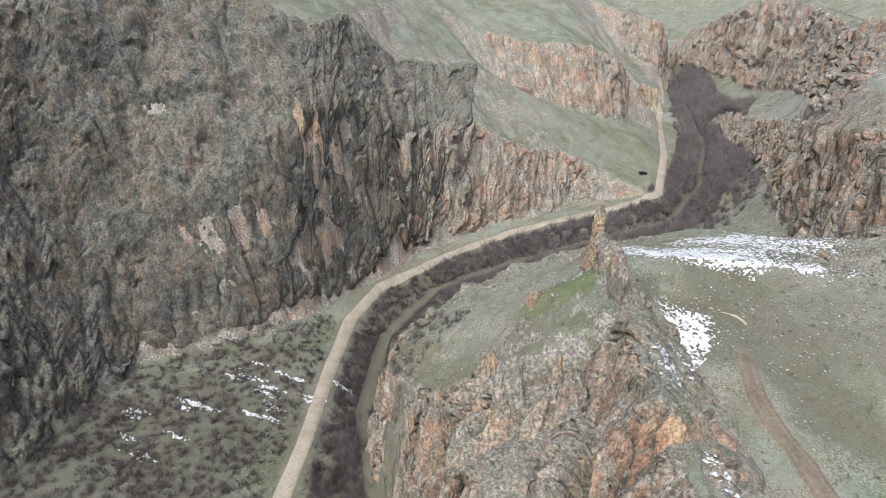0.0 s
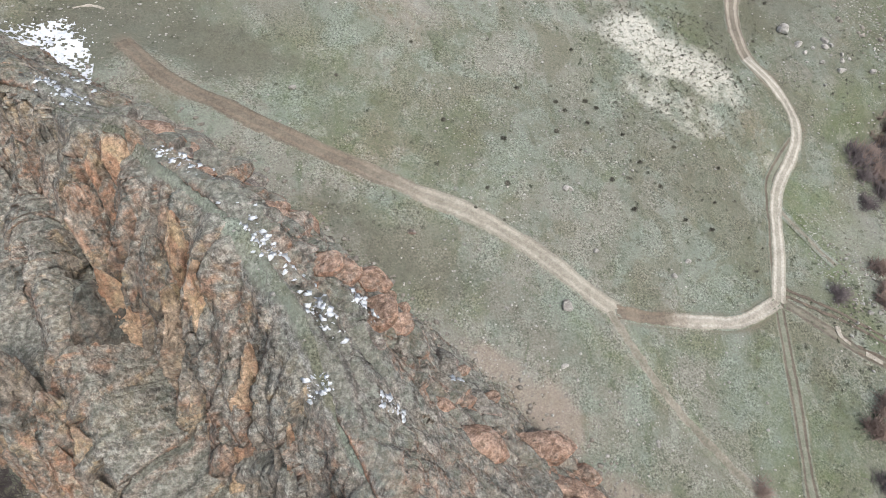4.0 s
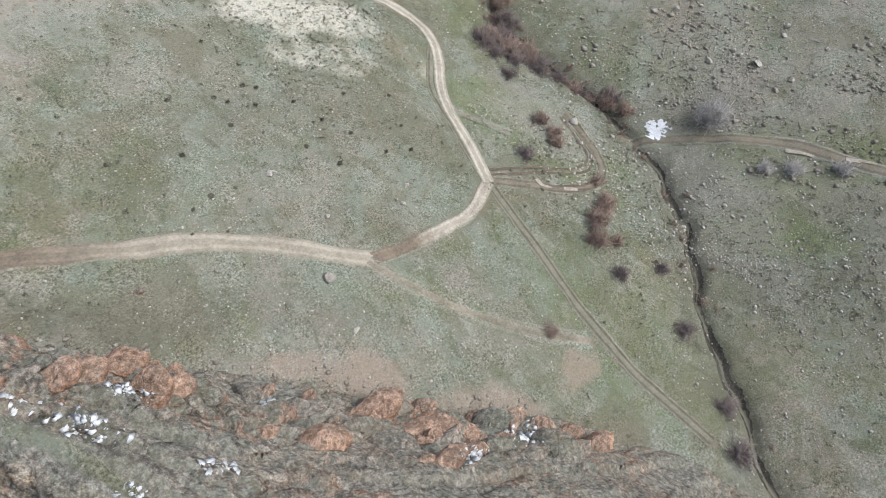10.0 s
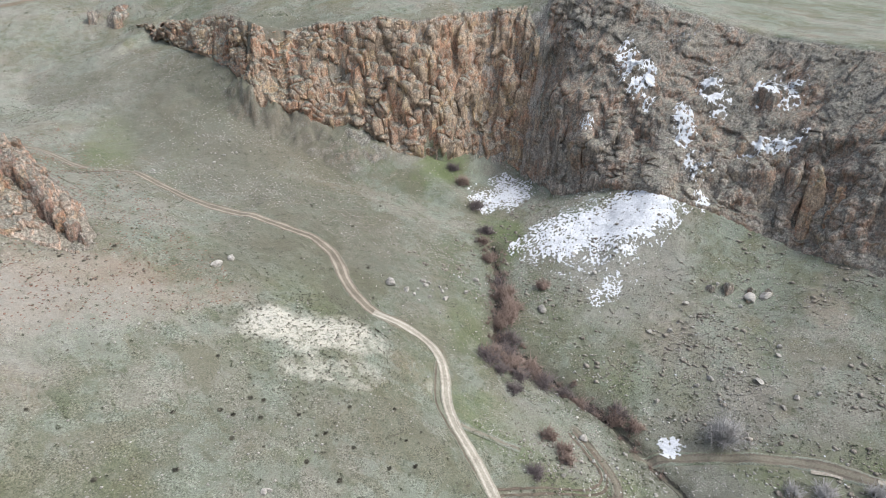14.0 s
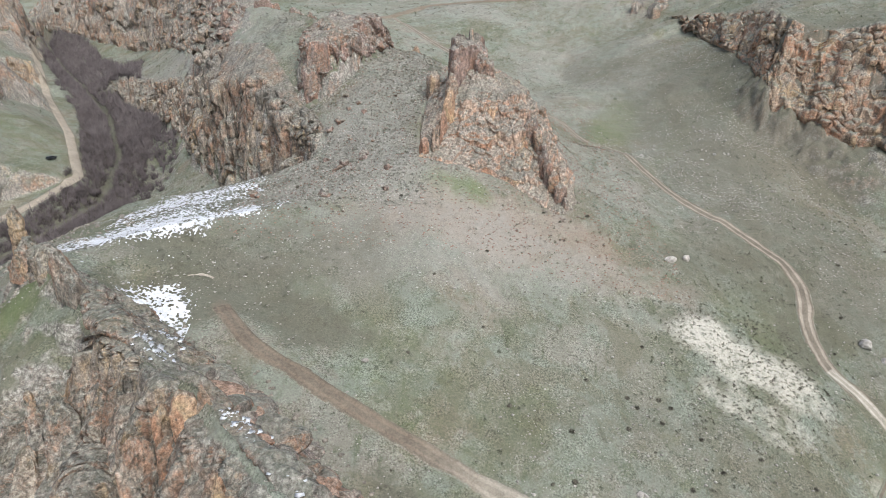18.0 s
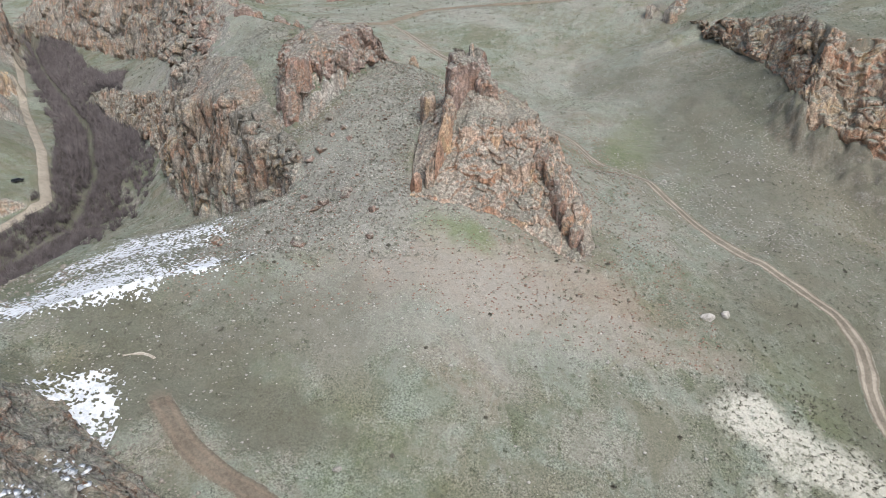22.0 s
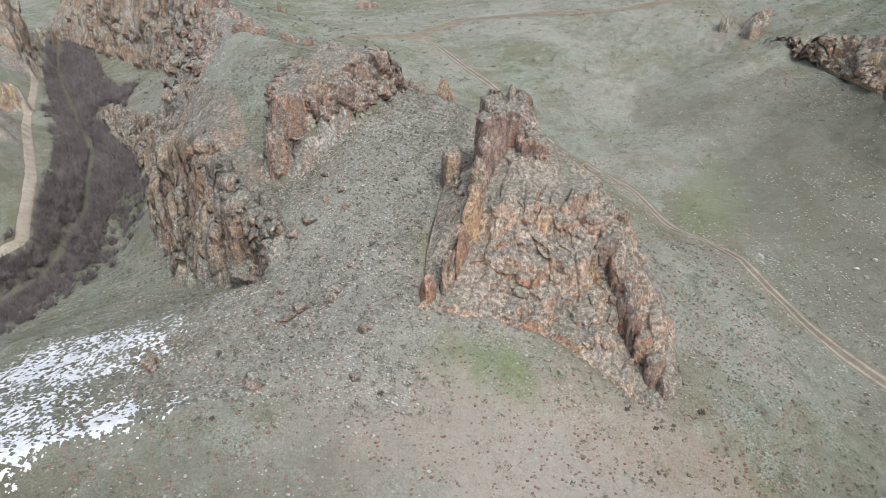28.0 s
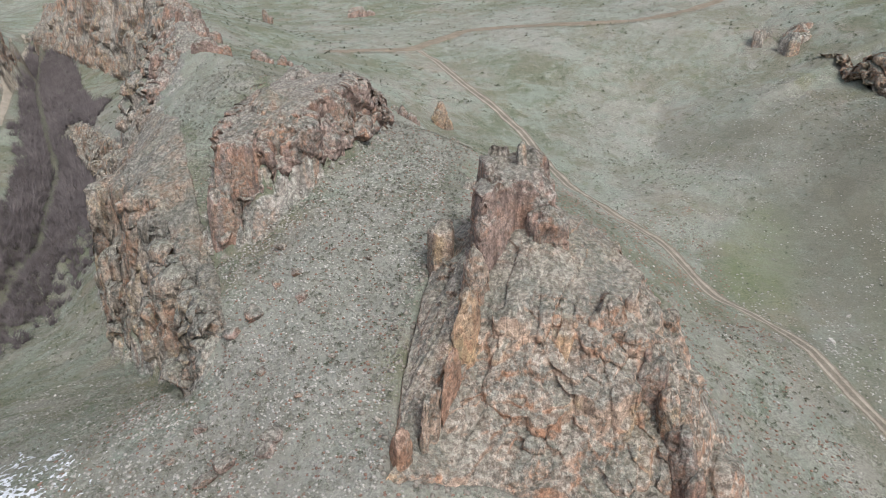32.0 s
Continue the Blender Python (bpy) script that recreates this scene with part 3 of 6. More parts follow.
for name, colour, lo, hi, most in (("green", (0.13, 0.165, 0.066), 0.3, 1.0, 0.7), ("rust", (0.335, 0.268, 0.222), 0.3, 1.0, 0.6), ("stone_haze", (0.295, 0.288, 0.258), 0.3, 0.9, 0.62), ("mud_dark", (0.125, 0.12, 0.09), 0.3, 0.95, 0.75), ("dirt", (0.19, 0.16, 0.125), 0.35, 0.9, 0.65), ("pale", (0.56, 0.535, 0.465), 0.42, 1.0, 0.85)):
    k = net.ramp(net.math("ADD", net.attr(name), edge), lo, hi)
    if name == "pale":
        k = net.math("MULTIPLY", k, net.math("ADD", net.math("MULTIPLY", net.ramp(net.noise(1.1, 6, 0.75), 0.36, 0.52), 0.8), 0.2))
    c = net.mix(net.math("MULTIPLY", k, most), c, net.mix(1.0, colour, grain, "MULTIPLY"))
net.put(bsdf.inputs["Base Color"], c)
net.put(bsdf.inputs["Normal"], net.bump(net.math("ADD", tfine, tgrit), 0.3, 0.8))


def earth(name, low, high, size=0.6, rough=0.95, relief=0.15):
    """A plain mineral or plant surface between two colours."""
    m, tree, b = material(name, rough)
    n = Net(tree)
    f, g = n.noise(size, 6, 0.75), n.noise(size * 9, 5, 0.65)
    k = n.ramp(n.math("ADD", n.math("MULTIPLY", f, 0.6), n.math("MULTIPLY", g, 0.4)), 0.36, 0.64)
    n.put(b.inputs["Base Color"], n.mix(k, low, high))
    n.put(b.inputs["Normal"], n.bump(f, relief, 0.8))
    return m


gravel_mat = earth("tan_road_gravel", (0.25, 0.218, 0.175), (0.40, 0.355, 0.29))
path_mat = earth("trodden_brown_earth", (0.085, 0.069, 0.054), (0.20, 0.162, 0.126))


def track_material(name, bed, worn, ruts=0.5, reach=0.62, change=None):
    """Earth between turf verges: a stony bed, two worn lines, and edges that break up into the grass. change: a second bed and worn colour, and the eastings between which it takes over."""
    m, tree, b = material(name, 0.95)
    n = Net(tree)
    across = n.math("ABSOLUTE", n.attr("across"))
    speckle = n.ramp(n.noise(0.5, 6, 0.75), 0.32, 0.68)
    stain = n.ramp(n.noise(5, 5, 0.7), 0.35, 0.65)
    wob = n.math("MULTIPLY", n.math("SUBTRACT", n.noise(1.6, 6, 0.72), 0.5), 0.9)

    def pair(low_high):
        return n.mix(n.math("ADD", n.math("MULTIPLY", speckle, 0.55), n.math("MULTIPLY", stain, 0.45)), *low_high)

    rut = n.ramp(n.math("ADD", n.math("ABSOLUTE", n.math("SUBTRACT", across, 0.45)), n.math("MULTIPLY", wob, 0.4)), 0.24, 0.08)
    rut = n.math("ADD", n.math("MULTIPLY", rut, ruts), 1.0 - ruts)
    c = n.mix(rut, pair(bed), pair(worn))
    if change:
        easting = tree.nodes.new("ShaderNodeSeparateXYZ")
        n.put(easting.inputs[0], n.pos.outputs["Position"])
        k = n.ramp(n.math("ADD", easting.outputs[0], n.math("MULTIPLY", wob, 14)), *change[2])
        c = n.mix(k, c, n.mix(rut, pair(change[0]), pair(change[1])))
    inside = n.ramp(n.math("ADD", across, n.math("MULTIPLY", wob, 0.8)), 1.25 * reach + 0.2, 1.25 * reach)
    n.put(b.inputs["Base Color"], n.mix(inside, turf_colour(n)[0], c))
    n.put(b.inputs["Normal"], n.bump(n.noise(0.5, 6, 0.75), 0.15, 0.8))
    return m


BROWN_BED, BROWN_WORN = ((0.085, 0.073, 0.056), (0.185, 0.16, 0.126)), ((0.115, 0.092, 0.07), (0.24, 0.195, 0.15))
DUST_BED, DUST_WORN = ((0.15, 0.135, 0.105), (0.30, 0.275, 0.225)), ((0.24, 0.215, 0.175), (0.43, 0.395, 0.33))
trail_mat = track_material("brown_to_dusty_track_earth", BROWN_BED, BROWN_WORN, 0.6, 0.62, (DUST_BED, DUST_WORN, (-6, 16)))
link_mat = track_material("muddy_to_pale_track_earth", BROWN_BED, BROWN_WORN, 0.3, 0.55, (BROWN_WORN, ((0.22, 0.20, 0.165), (0.50, 0.465, 0.40)), (47, 55)))
valley_track_mat = track_material("rutted_valley_earth", BROWN_BED, ((0.19, 0.165, 0.13), (0.38, 0.335, 0.275)), 0.8, 0.58)
sandy_track_mat = track_material("pale_sandy_track", DUST_BED, ((0.28, 0.255, 0.21), (0.54, 0.505, 0.435)), 0.6, 0.6)
rut_track_mat = track_material("two_dark_ruts_in_grass", ((0.13, 0.14, 0.10), (0.24, 0.24, 0.19)), ((0.085, 0.072, 0.056), (0.19, 0.16, 0.125)), 1.0, 0.5)
stony_track_mat = track_material("broken_stony_track", ((0.12, 0.115, 0.085), (0.25, 0.235, 0.185)), ((0.13, 0.11, 0.085), (0.36, 0.32, 0.265)), 0.6, 0.22)
mud_track_mat = track_material("wet_rutted_mud", ((0.13, 0.122, 0.092), (0.235, 0.215, 0.17)), ((0.085, 0.073, 0.058), (0.21, 0.18, 0.145)), 0.9, 0.4)
far_track_mat = track_material("far_brown_road_earth", ((0.12, 0.10, 0.075), (0.20, 0.17, 0.13)), ((0.15, 0.12, 0.09), (0.27, 0.22, 0.165)), 0.4, 0.55)
bush_mat = earth("bare_purple_grey_twigs", (0.085, 0.07, 0.069), (0.20, 0.168, 0.163), 2.5)
tussock_mat = earth("grey_tussock", (0.13, 0.13, 0.105), (0.31, 0.305, 0.26), 0.4)
# dark bank earth with the narrow ditch's shade mixed into its colour
bank_mat = earth("dark_bank_and_ditch_shade", (0.03, 0.028, 0.024), (0.095, 0.088, 0.072), 0.7, 0.8, 0.4)
pale_dirt_mat = earth("pale_track_earth", (0.23, 0.20, 0.16), (0.47, 0.43, 0.365))
snow_mat = earth("old_snow", (0.46, 0.48, 0.51), (0.74, 0.76, 0.79), 0.45, 0.6, 0.1)
sage_mat = earth("sagebrush_leaf", (0.075, 0.08, 0.055), (0.165, 0.17, 0.125), 0.3)
dead_bush_mat = earth("dark_brown_shrub", (0.07, 0.066, 0.052), (0.18, 0.168, 0.135), 0.3)
twig_mat = earth("bare_grey_twigs", (0.046, 0.039, 0.038), (0.125, 0.107, 0.104), 2.5)
far_twig_mat = earth("purple_grey_twigs", (0.072, 0.062, 0.063), (0.17, 0.148, 0.149), 6)
red_twig_mat = earth("bare_reddish_twigs", (0.15, 0.108, 0.09), (0.30, 0.228, 0.192), 2.5)
pale_twig_mat = earth("bare_silver_twigs", (0.25, 0.24, 0.235), (0.44, 0.43, 0.42), 2.5)
stone_mat = earth("loose_grey_stone", (0.21, 0.196, 0.175), (0.50, 0.475, 0.435), 0.8)
brown_stone_mat = earth("weathered_brown_stone", (0.15, 0.132, 0.112), (0.36, 0.325, 0.28), 0.7)
pale_stone_mat = earth("white_stone", (0.26, 0.25, 0.23), (0.58, 0.56, 0.525), 0.8)
red_stone_mat = earth("loose_red_stone", (0.16, 0.10, 0.08), (0.33, 0.20, 0.155), 0.8)
water_mat, tree_, bsdf = material("murky_water", 0.12)
net = Net(tree_)
net.put(bsdf.inputs["Base Color"], net.mix(net.noise(9, 4), (0.10, 0.098, 0.072), (0.16, 0.155, 0.12)))
net.put(bsdf.inputs["Normal"], net.bump(net.noise(0.8, 3), 0.03, 0.5))


# ---- ground ----
def spaced(lo, hi, step, low_zone, high_zone, coarse, reach):
    """Coordinates, close together between lo and hi, wider out to the two zones, and ever wider apart out to reach."""
    core = list(np.arange(low_zone, lo - 0.1, coarse)) + list(np.arange(lo, hi, step)) + list(np.arange(hi, high_zone + 0.1, coarse))
    out, d, v = [], coarse, core[-1]
    while v < hi + reach:
        d *= 1.12
        v += d
        out.append(v)
    low, d, v = [], coarse, core[0]
    while v > lo - reach:
        d *= 1.12
        v -= d
        low.append(v)
    return np.array(low[::-1] + core + out)


def mesh_of(name, verts, faces, mat):
    me = bpy.data.meshes.new(name)
    verts, faces = np.asarray(verts, np.float32), np.asarray(faces, np.int32)
    k = faces.shape[1]
    me.vertices.add(len(verts))
    me.vertices.foreach_set("co", verts.ravel())
    me.loops.add(faces.size)
    me.loops.foreach_set("vertex_index", faces.ravel())
    me.polygons.add(len(faces))
    me.polygons.foreach_set("loop_start", np.arange(0, faces.size, k, dtype=np.int32))
    me.polygons.foreach_set("loop_total", np.full(len(faces), k, np.int32))
    me.update(calc_edges=True)
    me.validate()
    me.materials.append(mat)
    return me


def quads(nv, nu, wrap=False):
    j, i = np.meshgrid(np.arange(nv - 1), np.arange(nu if wrap else nu - 1), indexing="ij")
    a, b = j * nu + i, j * nu + (i + 1) % nu
    return np.stack([a, b, b + nu, a + nu], -1).reshape(-1, 4)


def blob(x, y, cx, cy, rx, ry, turn=0.0):
    """1 inside an oval, falling to 0 at twice its size."""
    out = np.zeros(np.shape(x))
    r = 2.7 * max(rx, ry)
    i = (np.abs(x - cx) < r) & (np.abs(y - cy) < r)
    x, y = x[i], y[i]
    c, s = math.cos(radians(turn)), math.sin(radians(turn))
    u, v = ((x - cx) * c + (y - cy) * s) / rx, (-(x - cx) * s + (y - cy) * c) / ry
    out[i] = np.clip(1.5 - 0.75 * (np.hypot(u, v) + 0.55 * fbm2(x, y, 0.9 * min(rx, ry) + 1.5, 3, 77)), 0, 1)
    return out


# ---- rock faces ----
def along(pts, step):
    pts = np.asarray(pts, float)
    seg = np.hypot(*np.diff(pts[:, :2], axis=0).T)
    s = np.r_[0, np.cumsum(seg)]
    n = max(3, int(s[-1] / step))
    t = np.linspace(0, s[-1], n)
    return np.stack([np.interp(t, s, pts[:, k]) for k in (0, 1)], 1), s[-1]


def blocks(u, v, seed):
    """Jointed rock: a steady value for each block of a cell pattern, and the closeness of its joints."""
    iu, iv = np.floor(u).astype(np.int64), np.floor(v).astype(np.int64)
    d1, d2, val = np.full(u.shape, 9.0), np.full(u.shape, 9.0), np.zeros(u.shape)
    for a in (-1, 0, 1):
        for b in (-1, 0, 1):
            ca, cb = iu + a, iv + b
            d = np.hypot(ca + 0.5 + 0.45 * hash3(ca, cb, 0, seed) - u, cb + 0.5 + 0.45 * hash3(ca, cb, 1, seed) - v)
            nearer = d < d1
            d2 = np.where(nearer, d1, np.minimum(d2, d))
            val = np.where(nearer, hash3(ca, cb, 2, seed), val)
            d1 = np.where(nearer, d, d1)
    return val, np.exp(-((d2 - d1) / 0.12) ** 2)


COVER = np.zeros_like(fine_grid)


def group(name, label, category, at, in_group=""):
    e = new(name)
    e.location = at
    return tagged(e, label, category, in_group)


def part(name, me, parent, label=""):
    ob = new(name, me)
    ob.parent = parent
    ob.matrix_parent_inverse = Matrix.Translation(-parent.location)
    return tagged(ob, label)


def rock_face(name, lines, label, category="cliff", step=0.6, under=0.1, over=0.2, flute=1.6, rough=1.0, closed=False, proud=0.5, piece=16.0, seed=1, mat=None, slant=0.0, bulk=0.9, span=8.5, ledge=0.3, taper=5.0, axis=None):
    """A rock face laid from its foot line to its rim: evenly fine along its slope, with flutes down the fall line, joints, ledges and crumbled rock; its buttresses are its parts."""
    lines = [np.asarray(q, float) for q in lines]
    length = max(along(q, 1)[1] for q in lines)
    n = int(length / step)
    rows = [np.stack([np.interp(np.linspace(0, 1, n), np.linspace(0, 1, len(g)), g[:, k]) for k in (0, 1)], 1) for g in (along(q, 1)[0] for q in lines)]
    u = np.linspace(-under, len(rows) - 1 + over, 60 * len(rows))
    i = np.clip(np.floor(u).astype(int), 0, len(rows) - 2)
    R = np.stack(rows)
    q = R[i] + (R[i + 1] - R[i]) * (u - i)[:, None, None]
    px, py = q[..., 0].T, q[..., 1].T
    pz = height(px, py)
    d = np.sqrt(np.diff(px, axis=1) ** 2 + np.diff(py, axis=1) ** 2 + np.diff(pz, axis=1) ** 2)
    arc = np.concatenate([np.zeros((n, 1)), np.cumsum(d, 1)], 1)
    m = int(min(260, max(12, np.percentile(arc[:, -1], 80) / step)))
    want = np.linspace(0, 1, m)
    P = np.empty((n, m, 3))
    for k in range(n):
        w = want * arc[k, -1]
        P[k, :, 0], P[k, :, 1], P[k, :, 2] = np.interp(w, arc[k], px[k]), np.interp(w, arc[k], py[k]), np.interp(w, arc[k], pz[k])
    P[1:-1] = (P[:-2] + P[2:] + 2 * P[1:-1]) / 4
    N = np.cross(np.gradient(P, axis=0), np.gradient(P, axis=1))
    N /= np.linalg.norm(N, axis=2, keepdims=True) + 1e-9
    if N[..., 2].mean() < 0:
        N = -N
    x, y, z = P[..., 0], P[..., 1], P[..., 2]
    s = np.arange(n)[:, None] * length / n + 0 * x
    v = arc[:, -1:] * want
    if closed:
        s, v = x - 0.35 * y, z + 0.6 * y + 0.2 * x
    if axis:
        s, v = axis[0] * x + axis[1] * y, 1.3 * z
    s = s + slant * v
    s = s + 1.6 * vnoise(x / 9, y / 9, z / 9, seed + 20) + 0.35 * vnoise(x / 3, y / 3, z / 3, seed + 21)
    steep = np.clip(1.3 - N[..., 2], 0.2, 1)
    n1 = vnoise2(s / span, v / 42 + seed, seed)
    n2 = vnoise2(s / span * 2.4, v / 20 + seed, seed + 1)
    n3 = vnoise2(s / 1.5, v / 9 + seed, seed + 2)
    b1, j1 = blocks(s / (0.42 * span), v / (1.9 * span), seed + 3)
    b2, j2 = blocks(s / 1.7, v / 3.0, seed + 4)
    b3, _ = blocks(s / 9.0, v / 2.4 + 0.3 * n1, seed + 7)
    mass = vnoise(x / 12, y / 12, z / 12, seed + 5)
    crumb = vnoise(x / 0.9, y / 0.9, z / 0.9, seed + 6)
    out = flute * (0.8 * (1 - 2.2 * np.abs(n1)) + 0.8 * b1 + 0.5 * (1 - 2 * np.abs(n2)) + 0.2 * n3 - 1.5 * np.exp(-(n1 / 0.07) ** 2) - 0.6 * np.exp(-(n2 / 0.08) ** 2))
    out = proud + steep * (out + rough * (0.5 * b1 - 0.25 * j1 + 0.14 * b2 - 0.06 * j2 + ledge * b3 + 0.7 * bulk * mass + 0.15 * crumb))
    fade = np.minimum(1, np.minimum(want + (9 if under == 0 else 0), 1 - want + (9 if closed else 0)) / 0.06)[None]
    ends = 1 if closed else np.minimum(1, np.minimum(np.arange(n), n - 1 - np.arange(n)) * step / taper)[:, None]
    f = fade * ends
    if closed:
        out[-1], N[-1], P[-1] = out[0], N[0], P[0]
    cx, cy = (P[..., 0] - FINE[0]).astype(int), (P[..., 1] - FINE[2]).astype(int)
    ok = (f * np.ones_like(x) > 0.9) & (cx > 0) & (cy > 0) & (cx < COVER.shape[1] - 1) & (cy < COVER.shape[0] - 1)
    COVER[cy[ok], cx[ok]] = 1
    P = P + N * (out * f - 1.4 * (1 - f))[..., None]
    thing = group(name, label, category, tuple(P.reshape(-1, 3).mean(0)))
    cuts = np.linspace(0, n - 1, max(2, round(length / piece) + 1)).astype(int)
    for a, b in zip(cuts[:-1], cuts[1:]):
        part("buttress", mesh_of("buttress", P[a:b + 1].reshape(-1, 3), quads(b + 1 - a, m), mat or rock_mat), thing)
    return thing


def inner(ring, k):
    c = ring.mean(0)
    return c + (ring - c) * k


def spire_mesh(height_, rx, ry, taper=0.3, lean=(0.0, 0.0), step=0.35, seed=1, blunt=0.6):
    """A free-standing tower or block of jointed rock on the origin, with its root below it."""
    girth = math.pi * (rx + ry)
    nu, nv = max(12, int(girth / step)), max(8, int((height_ + 2) / step))
    a = np.linspace(0, 2 * math.pi, nu, endpoint=False)[None]
    t = np.linspace(0, 1, nv)[:, None]
    prof = (1 - (1 - taper) * t ** 1.1) * np.clip((1 - t ** (6 * blunt + 1)), 0, 1) ** 0.5
    z = -2 + t * (height_ + 2) + 0 * a
    sq = (np.abs(np.cos(a)) ** 3 + np.abs(np.sin(a)) ** 3) ** (-1 / 3)
    x, y = rx * prof * sq * np.cos(a) + lean[0] * t, ry * prof * sq * np.sin(a) + lean[1] * t
    arc = a * (rx + ry) / 2
    w = vnoise(x / 2.5 + seed, y / 2.5, z / 3.5, seed)
    bl, jo = blocks(np.abs(np.sin(a / 2)) * (rx + ry) + w * 0.4, z / 2.6 + 3 * seed, seed)
    cr = vnoise(x / 0.8, y / 0.8, z / 0.8 + seed, seed + 2)
    k = (0.34 * w * 2 + 0.28 * bl - 0.22 * jo + 0.1 * cr) * min(1.0, (rx + ry) / 5) * np.clip(prof * 2, 0.2, 1)
    size = min(rx, ry)
    big = vnoise(x / (0.9 * size) + 2 * seed, y / (0.9 * size), z / (1.6 * size), seed + 5)
    k = 1.3 * k + 0.3 * size * big * np.clip(prof * 2, 0.2, 1)
    x, y = x + k * np.cos(a), y + k * np.sin(a)
    steps, _ = blocks(x / (0.55 * size) + seed, y / (0.55 * size), seed + 9)
    z = z + 0.35 * cr * t + np.minimum(0.16 * size, 0.1 * height_) * steps * np.clip((t - 0.55) / 0.3, 0, 1)
    cut = np.random.RandomState(seed)
    ox, oy = lean[0] * t, lean[1] * t
    for _ in range(8):
        turn, deep, tilt = cut.uniform(0, 6.283), cut.uniform(0.55, 0.85), cut.uniform(-0.1, 0.4)
        out = np.maximum((x - ox) / rx * math.cos(turn) + (y - oy) / ry * math.sin(turn) - deep * (1 - tilt * t), 0) * 0.85
        x, y = x - out * rx * math.cos(turn), y - out * ry * math.sin(turn)
    return np.stack([x, y, z], -1).reshape(-1, 3), quads(nv, nu, True)


def spire(parent, x, y, top, rx, ry, turn=0.0, taper=0.3, lean=(0.0, 0.0), seed=1, mat=None, label="", name="spire", base=None, blunt=0.6):
    b = float(height(x, y)) - 0.5 if base is None else base
    v, f = spire_mesh(top - b, rx, ry, taper, lean, 0.35 if rx > 1.2 else 0.25, seed, blunt)
    c, s = math.cos(radians(turn)), math.sin(radians(turn))
    v = np.stack([x + v[:, 0] * c - v[:, 1] * s, y + v[:, 0] * s + v[:, 1] * c, b + v[:, 2]], 1)
    return part(name, mesh_of(name, v, f, mat or orange_rock_mat), parent, label)


west_cliff = rock_face("cliff", [WEST_FOOT[:10], WEST_RIM[:10], WEST_TOP[:9]], "tall dark grey and rust canyon wall of slaty rock", step=0.62, flute=0.6, bulk=2.2, rough=0.85, slant=0.55, span=14, ledge=0.15, mat=west_rock_mat, seed=11)
rock_face("cliff", [WEST_FOOT[8:], WEST_RIM[8:]], "fluted tan rock wall below a grassy bench", step=0.55, flute=1.2, bulk=1.6, seed=12)
rock_face("cliff", [CLIFF2_FOOT, CLIFF2_RIM], "brown columnar rock cliff with orange streaks", step=0.8, seed=13)
rock_face("rock_outcrop", [OUTCROP_FOOT[:2], OUTCROP_RIM], "orange rock outcrop beside the gravel road", "rock outcrop", step=0.8, seed=14, mat=orange_rock_mat)
rock_face("cliff", [BENCH_FOOT, BENCH_EDGE], "undercut rust-coloured bank cliff above the river", step=0.5, flute=0.9, over=0.1, seed=15)
ridge = rock_face("rock_ridge", [RIDGE_FOOT_W, LOWER_RIM, WALL_FOOT, WALL_TOP, CREST[4:]], "jagged rust and grey rock fin with deep clefts", "rock ridge", step=0.38, under=0.1, over=0.0, flute=1.6, rough=0.9, bulk=1.2, span=7.0, ledge=0.05, seed=16, axis=(0.65, -0.76), mat=ridge_mat)
ridge_back = rock_face("rock_ridge", [RIDGE_FOOT_E[1:], CREST[1:]], "broken grey and red rock back of a ridge", "rock ridge", step=0.34, flute=0.9, rough=1.1, bulk=1.6, over=0.05, slant=1.0, span=7, ledge=0.3, seed=17, mat=back_mat, axis=(0.65, -0.76))
east_cliff = rock_face("cliff", [EAST_FOOT, EAST_RIM], "dark brown cliff with snow on its ledges", step=0.55, over=0.1, bulk=2.6, flute=1.0, rough=1.0, ledge=0.25, span=12, seed=18, mat=east_rock_mat)
rock_face("rock_slope", [EAST_RIM, EAST_TOP], "broken dark rock slope above a cliff", "rock slope", step=0.6, flute=1.3, rough=1.0, bulk=3.2, over=0.0, seed=24, span=13, ledge=0.3, slant=0.5, mat=slope_rock_mat)
rock_face("cliff", [NORTH_FOOT, NORTH_RIM], "rust-brown cliff beside the stream gully", step=0.5, bulk=3.2, flute=1.6, rough=0.6, ledge=0.1, span=17, taper=10, seed=19, mat=orange_rock_mat)
rock_face("cliff", [EFOOT, ERIM], "fluted orange and tan canyon cliff", step=0.5, flute=1.3, bulk=1.2, taper=6, over=0.08, seed=20, mat=ridge_mat)
rock_face("cliff", [UPPER_FOOT, UPPER_RIM], "tall brown canyon cliff above a grassy shelf", step=0.85, flute=2.6, bulk=2.5, span=14, over=0.05, seed=21, mat=rock_mat)
rock_face("cliff", [FARW_FOOT, FARW_RIM], "distant brown cliff above the gravel road", step=1.2, flute=1.8, seed=27)
rock_face("cliff", [GULLY_FOOT, GULLY_RIM], "dark cleft wall at the head of the gully", step=0.55, flute=1.2, bulk=1.6, span=12, taper=2, seed=28, mat=orange_rock_mat)
crag = rock_face("rock_crag", [CRAG1_FOOT, CRAG1_TOP, inner(CRAG1_TOP, 0.01)], "orange and red rock crag on the saddle", "rock crag", step=0.28, over=0, flute=0.45, bulk=1.1, rough=0.9, span=7, ledge=0.15, closed=True, seed=22, proud=0.2, mat=peach_rock_mat)
crag_two = rock_face("rock_crag", [CRAG2_FOOT, CRAG2_TOP, inner(CRAG2_TOP, 0.01)], "dark red rock crag on the saddle", "rock crag", step=0.33, over=0, flute=0.5, rough=1.6, bulk=1.4, closed=True, seed=23, mat=red_rock_mat)

